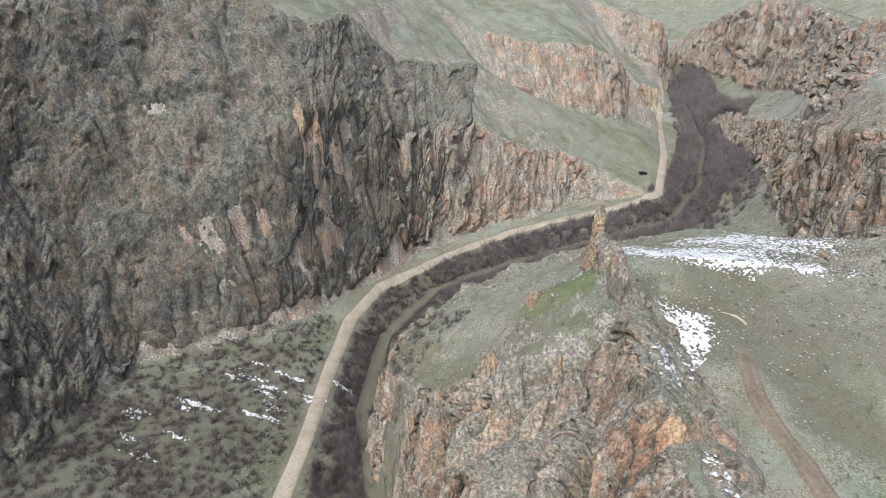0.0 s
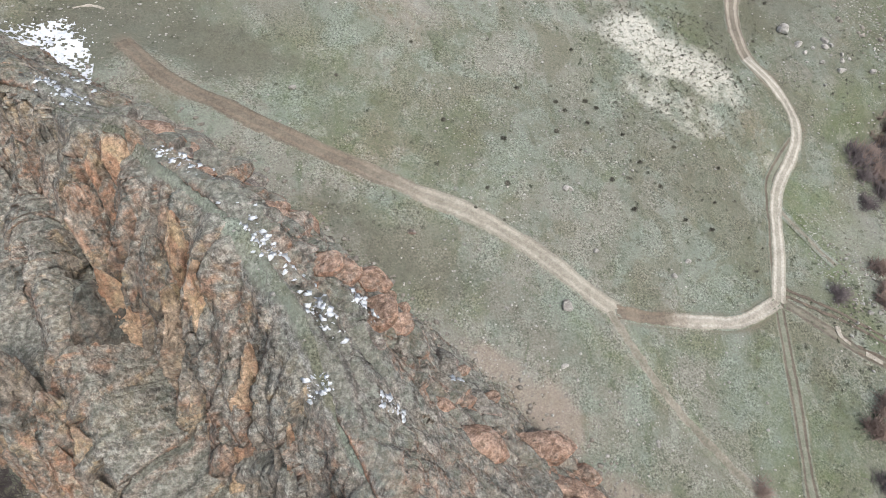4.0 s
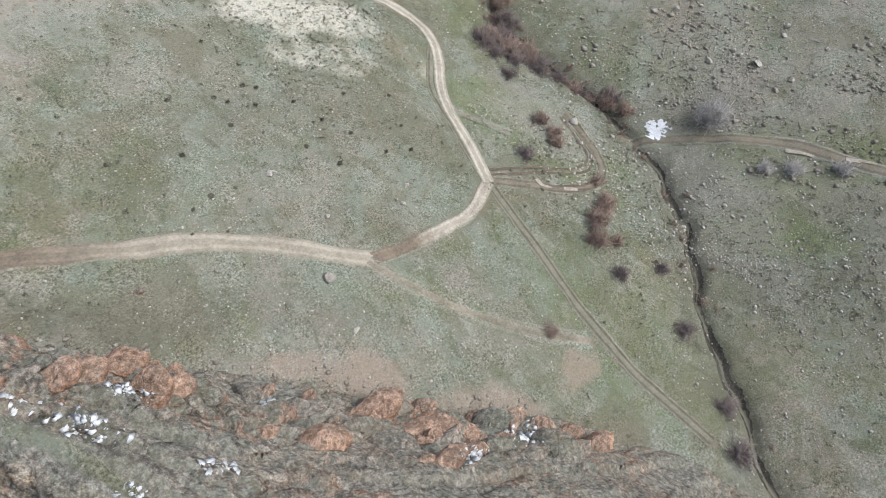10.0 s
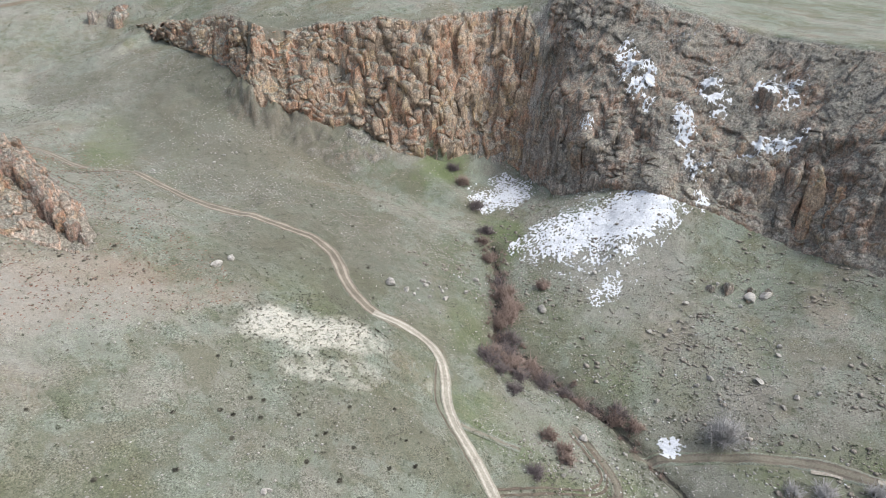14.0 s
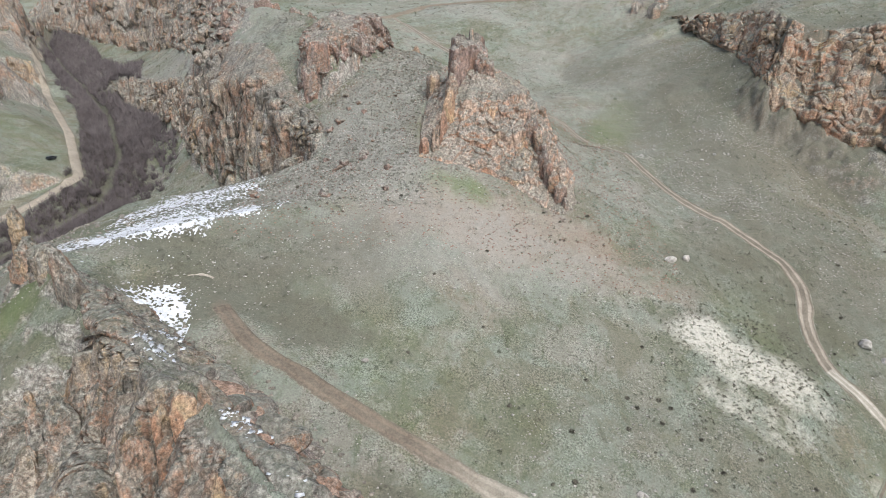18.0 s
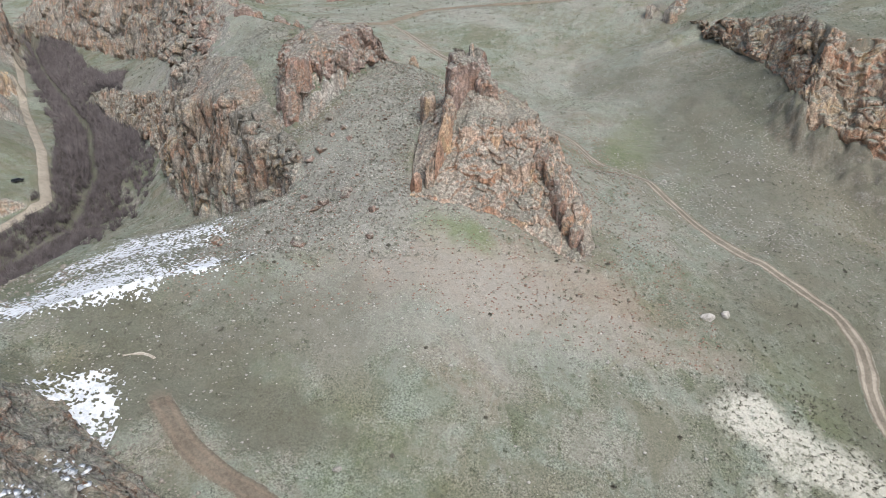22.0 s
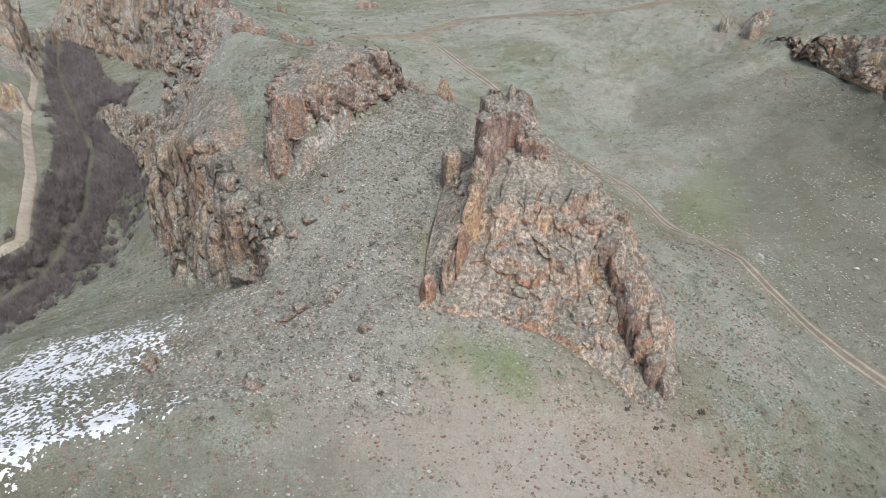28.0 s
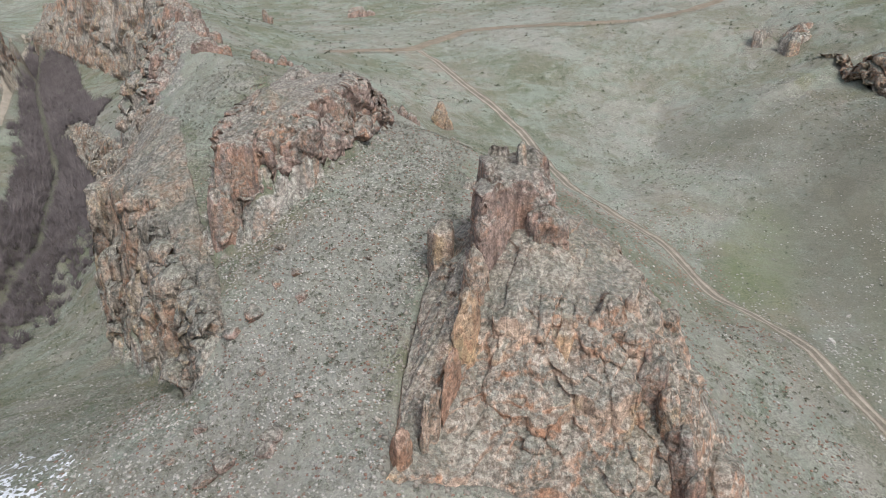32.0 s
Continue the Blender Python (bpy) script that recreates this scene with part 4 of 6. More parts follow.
for k, (x, y, top, rx, ry, turn) in enumerate(((-31, 212, 97, 7.5, 6.5, 28), (-27, 226, 100, 7.5, 9, 10), (-24, 240, 99, 6.0, 9, 5), (-36, 222, 99, 7.5, 10, 20), (-37, 206, 94.5, 5.5, 5.5, 20), (-35, 241, 101, 7.5, 9, 10), (-28, 250, 99, 6.5, 6, 40), (-40, 202, 86, 3.2, 3.6, 20))):
    spire(crag_two, x, y, top, rx, ry, turn, 0.74, (0, 0.8), 210 + k, red_rock_mat if k % 3 else back_mat, "", "rock_block", 76, 1.4)
# towers and blocks that stand up from the ridge and the crags
spire(ridge, -78, 107, 74, 2.6, 2.2, 20, 0.3, (0.3, -0.2), 31, mat=ridge_mat, label="thin leaning rock pinnacle")
spire(ridge, -74, 103, 69, 4.0, 3.0, 40, 0.55, seed=32, mat=ridge_mat, name="rock_block")
spire(ridge, -66, 95.5, 71, 6.0, 3.2, -42, 0.6, seed=33, mat=ridge_mat, name="rock_block")
spire(ridge, -59, 89, 73, 6.5, 2.8, -48, 0.45, (0.8, -0.5), 34, mat=ridge_mat, name="rock_block")
spire(ridge, -80, 90, 57, 2.6, 2.0, 10, 0.5, seed=35, mat=ridge_mat, name="rock_block")
spire(ridge, -75, 82, 55, 3.0, 2.4, 30, 0.5, seed=36, mat=ridge_mat, name="rock_block")
def rib(parent, top, foot, w, d, turn=-49.5, taper=0.55, mat=None, seed=1, name="rock_rib", push=0.8, blunt=0.6, label=""):
    """A rib of rock that leans against a face, from its foot to its top."""
    top, foot = np.array(top, float) + (-0.76 * push, -0.65 * push, 0), np.array(foot, float) + (-0.76 * push, -0.65 * push, -2)
    lean = top - foot
    c, s = math.cos(radians(-turn)), math.sin(radians(-turn))
    return spire(parent, foot[0], foot[1], top[2], w, d, turn, taper, (lean[0] * c - lean[1] * s, lean[0] * s + lean[1] * c), seed, mat or rib_mat, label, name, foot[2], blunt)


for k, (top, foot, w, d) in enumerate((((-32, 49, 58), (-30, 48, 36), 1.2, 1.8), ((-23.5, 47, 65), (-26, 46, 43), 1.4, 2.0), ((-30, 57, 69), (-29, 55, 57), 1.0, 1.6), ((-28, 58, 70), (-26, 56, 58), 1.1, 1.5), ((-33, 55, 66), (-32, 53, 55), 1.0, 1.7),
        ((-26, 59, 70), (-24, 56, 60), 0.9, 1.4), ((-21, 48, 67), (-21, 46, 57), 1.1, 1.6), ((-46, 44, 54), (-47, 40, 28), 2.3, 2.2), ((-22.5, 43, 61), (-24, 42, 43), 1.3, 1.9), ((-19, 43.5, 64), (-20, 42, 46), 1.2, 1.8), ((-59, 75, 57), (-56, 70, 49), 1.6, 1.4),
        ((-72, 71, 53), (-69, 67, 42), 2.4, 2.0), ((-68, 72, 55), (-64, 67, 45), 2.2, 1.8), ((-53, 72, 59), (-49, 66, 51), 1.3, 1.5), ((-62, 65, 50), (-58, 57, 41), 1.5, 1.8), ((-68, 61, 44), (-62, 53, 34), 1.8, 2.0), ((-80, 65, 43), (-77, 60, 28), 2.2, 1.8), ((-56, 68, 53), (-52, 59, 45), 1.4, 1.7), ((-64, 70, 53), (-58, 61, 43), 1.5, 1.6),
        ((-41, 40, 48), (-41, 36, 25), 1.8, 2.0), ((-37, 36, 46), (-37, 32, 22), 2.0, 2.0), ((-52, 48, 48), (-52, 43, 24), 2.0, 2.2), ((-17, 38, 58), (-19, 37, 42), 1.2, 1.7), ((-14, 33, 54), (-17, 32, 38), 1.2, 1.6))):
    rib(ridge, top, foot, w * 1.1, d * 2.3, -49.5 + 14 * ((k * 7) % 5 - 2) / 2, 0.28 + 0.06 * (k % 5), (rib_mat, ridge_mat, orange_rock_mat)[k % 3] if k < 10 else (rock_mat, ridge_mat, orange_rock_mat)[k % 3], 40 + k, blunt=0.55)
for k in range(18):
    t = (k + 0.5 + random.uniform(-0.3, 0.3)) / 18 * 5.4 + 0.6
    i = int(t)
    a, b = WALL_FOOT[i] + (WALL_FOOT[i + 1] - WALL_FOOT[i]) * (t - i), WALL_TOP[i] + (WALL_TOP[i + 1] - WALL_TOP[i]) * (t - i)
    r = random.uniform(0.7, 1.3)
    rib(ridge, b - (0, 0, random.uniform(-0.6, 4.0)), a + (b - a) * 0.25, r, r * random.uniform(1.8, 3.0), -50 + random.gauss(0, 16), random.uniform(0.2, 0.45), random.choice((rib_mat, ridge_mat, ridge_mat)), 70 + k, "rock_column", blunt=0.5)
for k in range(20):
    t = (k + 0.5 + random.uniform(-0.3, 0.3)) / 20 * 6.4 + 0.2
    i = int(t)
    a, b = RIDGE_FOOT_W[i] + (RIDGE_FOOT_W[i + 1] - RIDGE_FOOT_W[i]) * (t - i) if i < 7 else RIDGE_FOOT_W[7], LOWER_RIM[i] + (LOWER_RIM[i + 1] - LOWER_RIM[i]) * (t - i)
    r = random.uniform(1.4, 2.6)
    rib(ridge, b + (0, 0, random.uniform(-3, 2.5)), a + (b - a) * random.uniform(0.2, 0.5), r, r * random.uniform(1.3, 2.2), -50 + random.gauss(0, 20), random.uniform(0.25, 0.5), random.choice((ridge_mat, ridge_mat, orange_rock_mat)), 100 + k, "rock_buttress", blunt=0.6)
spire(ridge, -36.5, 45.5, 57, 8.5, 1.9, 38, 0.5, (3.0, 0.2), 66, west_rock_mat, "dark slab of rock on edge", "rock_slab", base=26)
spire(ridge, -43, 50, 54, 4.2, 1.2, 30, 0.5, (2.0, 0.2), 67, dark_rock_mat, "dark slab of rock on edge", "rock_slab", base=32)
for k, (x, y, base, top, rx, ry, turn, mat) in enumerate(((206, 45, 30, 62, 3.6, 4.2, 10, orange_rock_mat), (205.5, 38.5, 30, 58, 3.0, 3.2, 0, rib_mat), (208, 51, 32, 60, 4.0, 4.0, 20, east_rock_mat), (206, 31, 30, 64, 4.5, 4.0, 0, east_rock_mat), (208, 22, 30, 66, 4.5, 5, 0, rock_mat), (207, 62, 36, 60, 4.5, 5, 0, east_rock_mat), (211, 70, 40, 66, 5, 5, 10, east_rock_mat),
        (200, 118, 38, 70, 5, 6, 0, east_rock_mat), (197, 128, 34, 72, 5, 5, 30, rock_mat), (201, 138, 36, 74, 5, 6, 20, east_rock_mat), (205, 104, 44, 68, 5, 6, 0, rock_mat), (217, 122, 70, 92, 7, 6, 0, east_rock_mat), (222, 108, 70, 90, 7, 7, 30, slope_rock_mat), (226, 92, 66, 86, 7, 6, 10, slope_rock_mat), (214, 140, 70, 98, 7, 7, 0, rock_mat), (228, 70, 66, 82, 6, 7, 0, slope_rock_mat))):
    spire(east_cliff, x, y, top, rx, ry, turn, 0.78, (0.18 * (top - base), 0), 240 + k, mat, name="rock_buttress", base=base, blunt=1.2)
for k, (top, foot, w, d) in enumerate((((-189, 92, 86), (-188, 91, 40), 2.6, 3.4), ((-190, 99, 83), (-189, 98, 40), 3.0, 3.6))):
    rib(west_cliff, top, foot, w, d, 100, 0.7, orange_rock_mat, 180 + k, push=1.8)
# the crag: smooth bulging blocks below a tower, a fin and a spur
for k, (x, y, base, top, rx, ry, turn, taper, mat) in enumerate(((10, 187.5, 80, 97.5, 6.6, 6.0, 12, 0.72, red_rock_mat), (7, 182, 80, 95, 3.4, 3.8, 20, 0.7, red_rock_mat), (14, 181.5, 80, 92, 3.6, 3.4, 0, 0.7, red_rock_mat), (10.5, 186, 94, 99.3, 0.9, 0.9, 0, 0.8, rock_mat), (-0.4, 187, 78, 87, 2.4, 2.8, 0, 0.7, peach_rock_mat),
        (10.3, 169.5, 62, 83.5, 4.3, 4.6, 10, 0.72, peach_rock_mat), (15.2, 169.5, 60, 81.5, 4.0, 5.0, -8, 0.7, rib_mat), (13.5, 165.5, 58, 75, 4.6, 4.2, 5, 0.66, peach_rock_mat), (20.5, 169.5, 60, 83.5, 4.0, 4.8, -15, 0.72, peach_rock_mat), (18, 164.5, 58, 74, 2.6, 3.4, 0, 0.6, rib_mat), (9, 164, 60, 73.5, 2.6, 3.0, 0, 0.6, red_rock_mat),
        (4.3, 168, 70, 85.5, 1.7, 2.8, 5, 0.85, rib_mat), (4.4, 174, 76, 88.5, 2.0, 3.4, 5, 0.75, peach_rock_mat), (2.0, 163.2, 68, 80, 1.2, 3.2, -18, 0.7, red_slab_mat), (-0.2, 159, 66, 77.5, 1.3, 2.6, -25, 0.7, peach_rock_mat), (-2.8, 155.5, 66, 74.8, 1.6, 1.5, 0, 0.75, red_slab_mat))):
    spire(crag, x, y, top, rx * (1.3 if k < 5 else 1.1), ry * (1.3 if k < 5 else 1.1), turn, taper, (0, 0.12 * (top - base)) if k > 4 else (0, 0), 60 + k, mat, name="rock_block", base=base, blunt=1.3)
for k in range(9):
    u = k / 8
    spire(crag, 25 + 9.5 * u, 172.5 - 21 * u, 84 - 24.5 * u + random.uniform(-0.8, 0.8), random.uniform(1.7, 2.6), random.uniform(2.0, 3.0), random.uniform(-30, 30), 0.6, (-0.6, 0.6), 190 + k, red_rock_mat if k % 3 else peach_rock_mat, name="rock_block", base=74 - 23 * u, blunt=1.0)
rock_face("rock_slope", [ERIM[:6], np.array([(-36, 190, 0), (-45, 204, 0), (-54, 222, 0), (-62, 240, 0), (-78, 260, 0), (-98, 284, 0)], float)], "grey lichened rock slope above the canyon cliff", "rock slope", step=0.5, flute=0.5, rough=1.0, bulk=0.9, over=0.0, proud=0.4, seed=25, mat=slope_rock_mat)
rock_face("rock_outcrop", [np.array([(-84, 268, 0), (-94, 284, 0), (-104, 300, 0), (-116, 322, 0)], float), np.array([(-74, 280, 0), (-84, 300, 0), (-96, 318, 0), (-108, 340, 0)], float)], "broken dark red outcrop above the canyon shelf", "rock outcrop", step=0.5, flute=1.1, rough=0.8, bulk=1.8, over=0.1, proud=1.2, seed=26, mat=red_rock_mat)
slope_rock = group("rock_outcrop", "dark broken outcrop on a stony slope", "rock outcrop", (175, 50, float(height(175, 50))))
for k, (x, y, h, r) in enumerate(((173, 53, 2.6, 2.6), (177, 48, 2.2, 2.2), (170, 57, 1.6, 2.0), (180, 44, 1.8, 1.6), (174, 47, 1.2, 1.5))):
    spire(slope_rock, x, y, float(height(x, y)) + h, r, r * 0.7, 35 * k, 0.7, (0, 0), 230 + k, rock_mat, "", "rock_block", None, 1.2)
far_rock = group("rock_tower", "small orange rock tower on a pale saddle", "rock", (-9, 303, 74))
spire(far_rock, -9, 303, 83, 2.9, 2.4, 0, 0.4, seed=71)
spire(far_rock, -6.5, 302, 78, 2.0, 1.8, 20, 0.5, seed=72)
for k, (x, y, h, r) in enumerate(((-72, 276, 5, 5), (-62, 288, 4, 3.4), (-56, 292, 3, 2.5), (-84, 300, 6, 5), (-96, 316, 7, 5), (-108, 338, 8, 6), (-90, 284, 6, 4), (-100, 296, 7, 4), (-112, 442, 9, 3), (-68, 470, 7, 8), (-36, 266, 4, 5), (-26, 268, 3.5, 4), (-19, 284, 4, 2.4), (-16, 280, 2.6, 2.2), (-22, 290, 2.4, 2.0), (111, 363, 7, 5), (118, 350, 8, 6), (122, 356, 6, 5), (-3, 262, 1.8, 1.8), (3, 212, 2.2, 2.4))):
    block = group("rock_outcrop", "dark red rock outcrop standing in pale turf", "rock outcrop", (x, y, float(height(x, y))), "outcrops on the saddle and the rim")
    spire(block, x, y, float(height(x, y)) + h * 0.8, r, r * 0.7, 40 * k, 0.6, seed=80 + k, name="rock_block", mat=rock_mat if k > 13 else red_rock_mat)
    spire(block, x + r * 0.8, y + r * 0.5, float(height(x + r * 0.8, y)) + h * 0.45, r * 0.6, r * 0.5, 20 * k, 0.6, seed=90 + k, name="rock_block", mat=rock_mat if k > 13 else red_rock_mat)

# ---- ground ----
COVER = blurred(COVER, 2)
xs, ys = spaced(-205, 225, 0.85, -460, 260, 2.0, 3000), spaced(-30, 300, 0.85, -60, 640, 2.0, 3000)
gx, gy = np.meshgrid(xs, ys)
gx, gy = gx.ravel(), gy.ravel()
gz = height(gx, gy)
covered = bilinear(COVER, FINE, gx, gy)
gz = gz - (3.5 + 4.0 * (gy > 300)) * np.clip((covered - 0.75) * 4, 0, 1)
ground = new("ground", mesh_of("ground", np.stack([gx, gy, gz], 1), quads(len(ys), len(xs)), ground_mat))
tagged(ground, "grey-green stony turf of a canyon meadow and slopes", "ground", kind="structure")
NORTH_TRACK = np.array([(72, 56), (76.5, 65), (80, 75), (84, 82), (90, 88), (94, 94), (94.5, 100), (92, 105.5), (88, 113), (88, 121), (90, 128), (95, 139), (94, 149), (88, 156), (80, 167), (73, 180), (68, 194), (64, 209), (54, 224), (49, 243), (40, 256), (30, 270), (23, 290), (18, 311), (10, 327), (1, 341), (-8, 358), (-17, 377), (-26, 383)], float)
FAR_ROAD = np.array([(-58, 355), (-42, 370), (-26, 384), (-6, 423), (16, 421), (41, 412), (71, 406), (90, 403), (140, 430)], float)
EAST_TRACK = np.array([(112, 46), (118, 38), (122, 30), (127, 20), (129.4, 15.3), (130.5, 7), (131.2, -1.9), (138, -25)], float)
SPUR = np.array([(37.7, 55.1), (39.7, 49.1), (43, 41.6), (47.7, 34.2), (52.5, 27), (60, 19)], float)
EAST_LOOP = np.array([(72, 57), (76, 53.5), (81.4, 48.6), (85.6, 44), (91, 41.5), (97, 42), (101, 47), (104, 54), (106, 60)], float)
masks = {
    "dirt": np.maximum.reduce([np.clip(1.15 - reach_of(gx, gy, q) / w, 0, 1) for q, w in ((BROWN, 3.0), (LINK, 3.2), (MEADOW_TRACK, 2.4), (NORTH_TRACK, 2.8), (FAR_ROAD, 6), (EAST_TRACK, 3.2), (EAST_LOOP, 2.6), (SPUR, 2.6), (GRAVEL, 4.6))]),
    "pale": np.maximum.reduce([1.15 * blob(gx, gy, 60, 114.5, 7, 4.5, -15), 1.0 * blob(gx, gy, 68, 110, 12, 6.5, -28), 0.8 * blob(gx, gy, 78, 105, 8, 5.5, -40), 0.75 * blob(gx, gy, 64, 98, 11, 5, -25), 0.8 * blob(gx, gy, 84, 87, 3, 1.8, 60), 0.5 * blob(gx, gy, 176, 22, 6, 9, 20), 0.6 * blob(gx, gy, -12, 284, 9, 22, 8), 0.55 * blob(gx, gy, 164, 36, 4, 8, 50)]) - 0.1,
    "green": np.maximum.reduce([blob(gx, gy, 172, 170, 12, 7), blob(gx, gy, 155, 124, 14, 7, 40), 0.65 * blob(gx, gy, 112, 100, 14, 9, 30), blob(gx, gy, 125, 14, 18, 9, -60), blob(gx, gy, 106, 8, 14, 6, -60), 0.6 * blob(gx, gy, 86, 12, 10, 4, -50), 0.45 * blob(gx, gy, 60, 40, 12, 5, 30), 0.5 * blob(gx, gy, 40, 46, 14, 4, -42), blob(gx, gy, 5, 147, 8, 5), 0.5 * blob(gx, gy, 58, 150, 10, 6), 0.8 * blob(gx, gy, 70, 236, 7, 26, -25), 0.7 * blob(gx, gy, 86, 215, 5, 18, -35), 0.6 * blob(gx, gy, 60, 285, 8, 20, 10), 0.45 * blob(gx, gy, 94, 0, 9, 26, -35), 0.7 * blob(gx, gy, 92, 62, 10, 24, 10), 0.5 * blob(gx, gy, -190, 290, 18, 40, 30), blob(gx, gy, -75, 92, 9, 6), blob(gx, gy, -150, 190, 12, 10), 0.6 * blob(gx, gy, 134, 52, 8, 14, 20), 0.55 * blob(gx, gy, 156, 38, 10, 6, 30), 0.8 * blob(gx, gy, 128, 10, 6, 14, 10), 0.6 * blob(gx, gy, 82, 122, 18, 16), 0.62 * blob(gx, gy, 66, 12, 18, 30, 10), 0.5 * blob(gx, gy, 0, 92, 26, 16, -30)]),
    "rust": np.maximum.reduce([blob(gx, gy, 15, 47, 5, 2, -40), blob(gx, gy, 23, 39, 6, 3, -42), blob(gx, gy, 35, 23, 7, 3, -42), blob(gx, gy, 53, 17, 4, 3), blob(gx, gy, 10, 136, 22, 8), 0.9 * blob(gx, gy, 30, 140, 16, 10, -20), 0.6 * blob(gx, gy, 130, 205, 20, 25), 0.7 * blob(gx, gy, 45, 130, 14, 6, -20), 0.6 * blob(gx, gy, 150, 62, 12, 7, 20), 0.55 * blob(gx, gy, 140, 30, 10, 6, 60), 0.7 * blob(gx, gy, 178, 28, 9, 6, 40), 0.5 * blob(gx, gy, 165, 75, 10, 5, -30)]),
    # stony ground; the ovals on distant slopes also paint haze as paler colour
    "stone_haze": np.maximum.reduce([0.5 * blob(gx, gy, -98, 105, 15, 40, 8), blob(gx, gy, -18, 178, 12, 34, -4), 0.9 * blob(gx, gy, -25, 150, 22, 14), 0.8 * blob(gx, gy, 108, 22, 12, 20, -30), 0.7 * blob(gx, gy, 100, 58, 8, 16, 10), 0.75 * blob(gx, gy, -12, 252, 14, 26), 0.7 * blob(gx, gy, 0, 128, 34, 16, 0), 0.6 * blob(gx, gy, -30, 132, 24, 12), 0.55 * blob(gx, gy, 52, 190, 14, 40, -20), 0.65 * blob(gx, gy, 92, 200, 22, 34), 0.6 * blob(gx, gy, 70, 300, 50, 60), 0.6 * blob(gx, gy, 20, 420, 90, 50), 0.6 * blob(gx, gy, -70, 262, 14, 34, 25), 0.6 * blob(gx, gy, -150, 350, 20, 60, 40), 0.8 * blob(gx, gy, 160, 80, 20, 20), 0.45 * blob(gx, gy, 158, 50, 26, 44, 0), 0.6 * blob(gx, gy, 130, 30, 12, 40, -15)]),
    # mud, plus weaker ovals that only darken the near meadow
    "mud_dark": np.maximum.reduce([1.5 * blob(gx, gy, -43, 110, 10, 7, 40), 1.3 * blob(gx, gy, -40, 112, 20, 6, -25), 0.7 * blob(gx, gy, -30, 122, 22, 12, 10), 0.55 * blob(gx, gy, 112, 4, 26, 40, -25), 0.45 * blob(gx, gy, 70, -6, 14, 26, -30), 0.8 * blob(gx, gy, 95, 150, 30, 50, 0), 0.85 * blob(gx, gy, 110, 235, 40, 60, 0), 0.9 * blob(gx, gy, -142, 32, 24, 40, 0), blob(gx, gy, 90, 128, 16, 7, 60), 0.8 * blob(gx, gy, 135, 205, 22, 12, 60), 0.7 * blob(gx, gy, 110, 260, 20, 50, 10), 0.6 * blob(gx, gy, 20, 56, 16, 4, -42), 0.7 * blob(gx, gy, 0, 66, 14, 4, -40), 0.5 * blob(gx, gy, 50, 84, 30, 16, -30), 0.45 * blob(gx, gy, 20, 82, 34, 10, -35), 0.4 * blob(gx, gy, 55, 40, 16, 22, 0), np.clip(1.1 - reach_of(gx, gy, RIVER) / 22, 0, 0.9), np.clip(0.95 - reach_of(gx, gy, crook) / 13, 0, 0.75)]),
}
for name, values in masks.items():
    ground.data.attributes.new(name, "FLOAT", "POINT").data.foreach_set("value", values.astype(np.float32))


def drape(pts, halves, lift, mat, name, label, dips=None, step=0.8, wander=0.25, seed=1, smooth=7.0):
    """A ribbon of road or water that follows the ground along a smooth course."""
    p = np.asarray(pts, float)[:, :2]
    s = np.r_[0, np.cumsum(np.hypot(*np.diff(p, axis=0).T))]
    t = np.linspace(0, s[-1], max(8, int(s[-1] / step)))
    c = np.stack([np.interp(t, s, p[:, k]) for k in (0, 1)], 1)
    k = max(3, int(smooth / step)) | 1
    pad = np.pad(c, ((k // 2, k // 2), (0, 0)), mode="reflect", reflect_type="odd")
    c = np.stack([np.convolve(pad[:, j], np.ones(k) / k, "valid") for j in (0, 1)], 1)
    d = np.gradient(c, axis=0)
    side = np.stack([-d[:, 1], d[:, 0]], 1) / (np.hypot(*d.T)[:, None] + 1e-9)
    w = np.asarray(halves)[None, :] * (1 + wander * fbm2(t, 0 * t, 6, 3, seed))[:, None] + (np.abs(np.asarray(halves)) > 0.99 * max(np.abs(halves))) * 0.5 * wander * np.sign(halves) * fbm2(t, t, 1.6, 2, seed + 3)[:, None]
    x, y = c[:, :1] + side[:, :1] * w, c[:, 1:] + side[:, 1:] * w
    z = bilinear_ground(x, y) + lift + (0 if dips is None else np.asarray(dips)[None])
    ob = new(name, mesh_of(name, np.stack([x, y, z], -1).reshape(-1, 3), quads(len(t), len(halves)), mat))
    side_of = np.tile(np.asarray(halves, np.float32) / max(np.abs(halves)), len(t))
    ob.data.attributes.new("across", "FLOAT", "POINT").data.foreach_set("value", side_of)
    return tagged(ob, label, name.replace("_", " "), kind="structure")


ground_rows = gz.reshape(len(ys), len(xs))


def bilinear_ground(x, y):
    """The height of the ground mesh itself."""
    x, y = np.asarray(x, float), np.asarray(y, float)
    i = np.clip(np.searchsorted(xs, x) - 1, 0, len(xs) - 2)
    j = np.clip(np.searchsorted(ys, y) - 1, 0, len(ys) - 2)
    u, v = (x - xs[i]) / (xs[i + 1] - xs[i]), (y - ys[j]) / (ys[j + 1] - ys[j])
    return (ground_rows[j, i] * (1 - u) + ground_rows[j, i + 1] * u) * (1 - v) + (ground_rows[j + 1, i] * (1 - u) + ground_rows[j + 1, i + 1] * u) * v


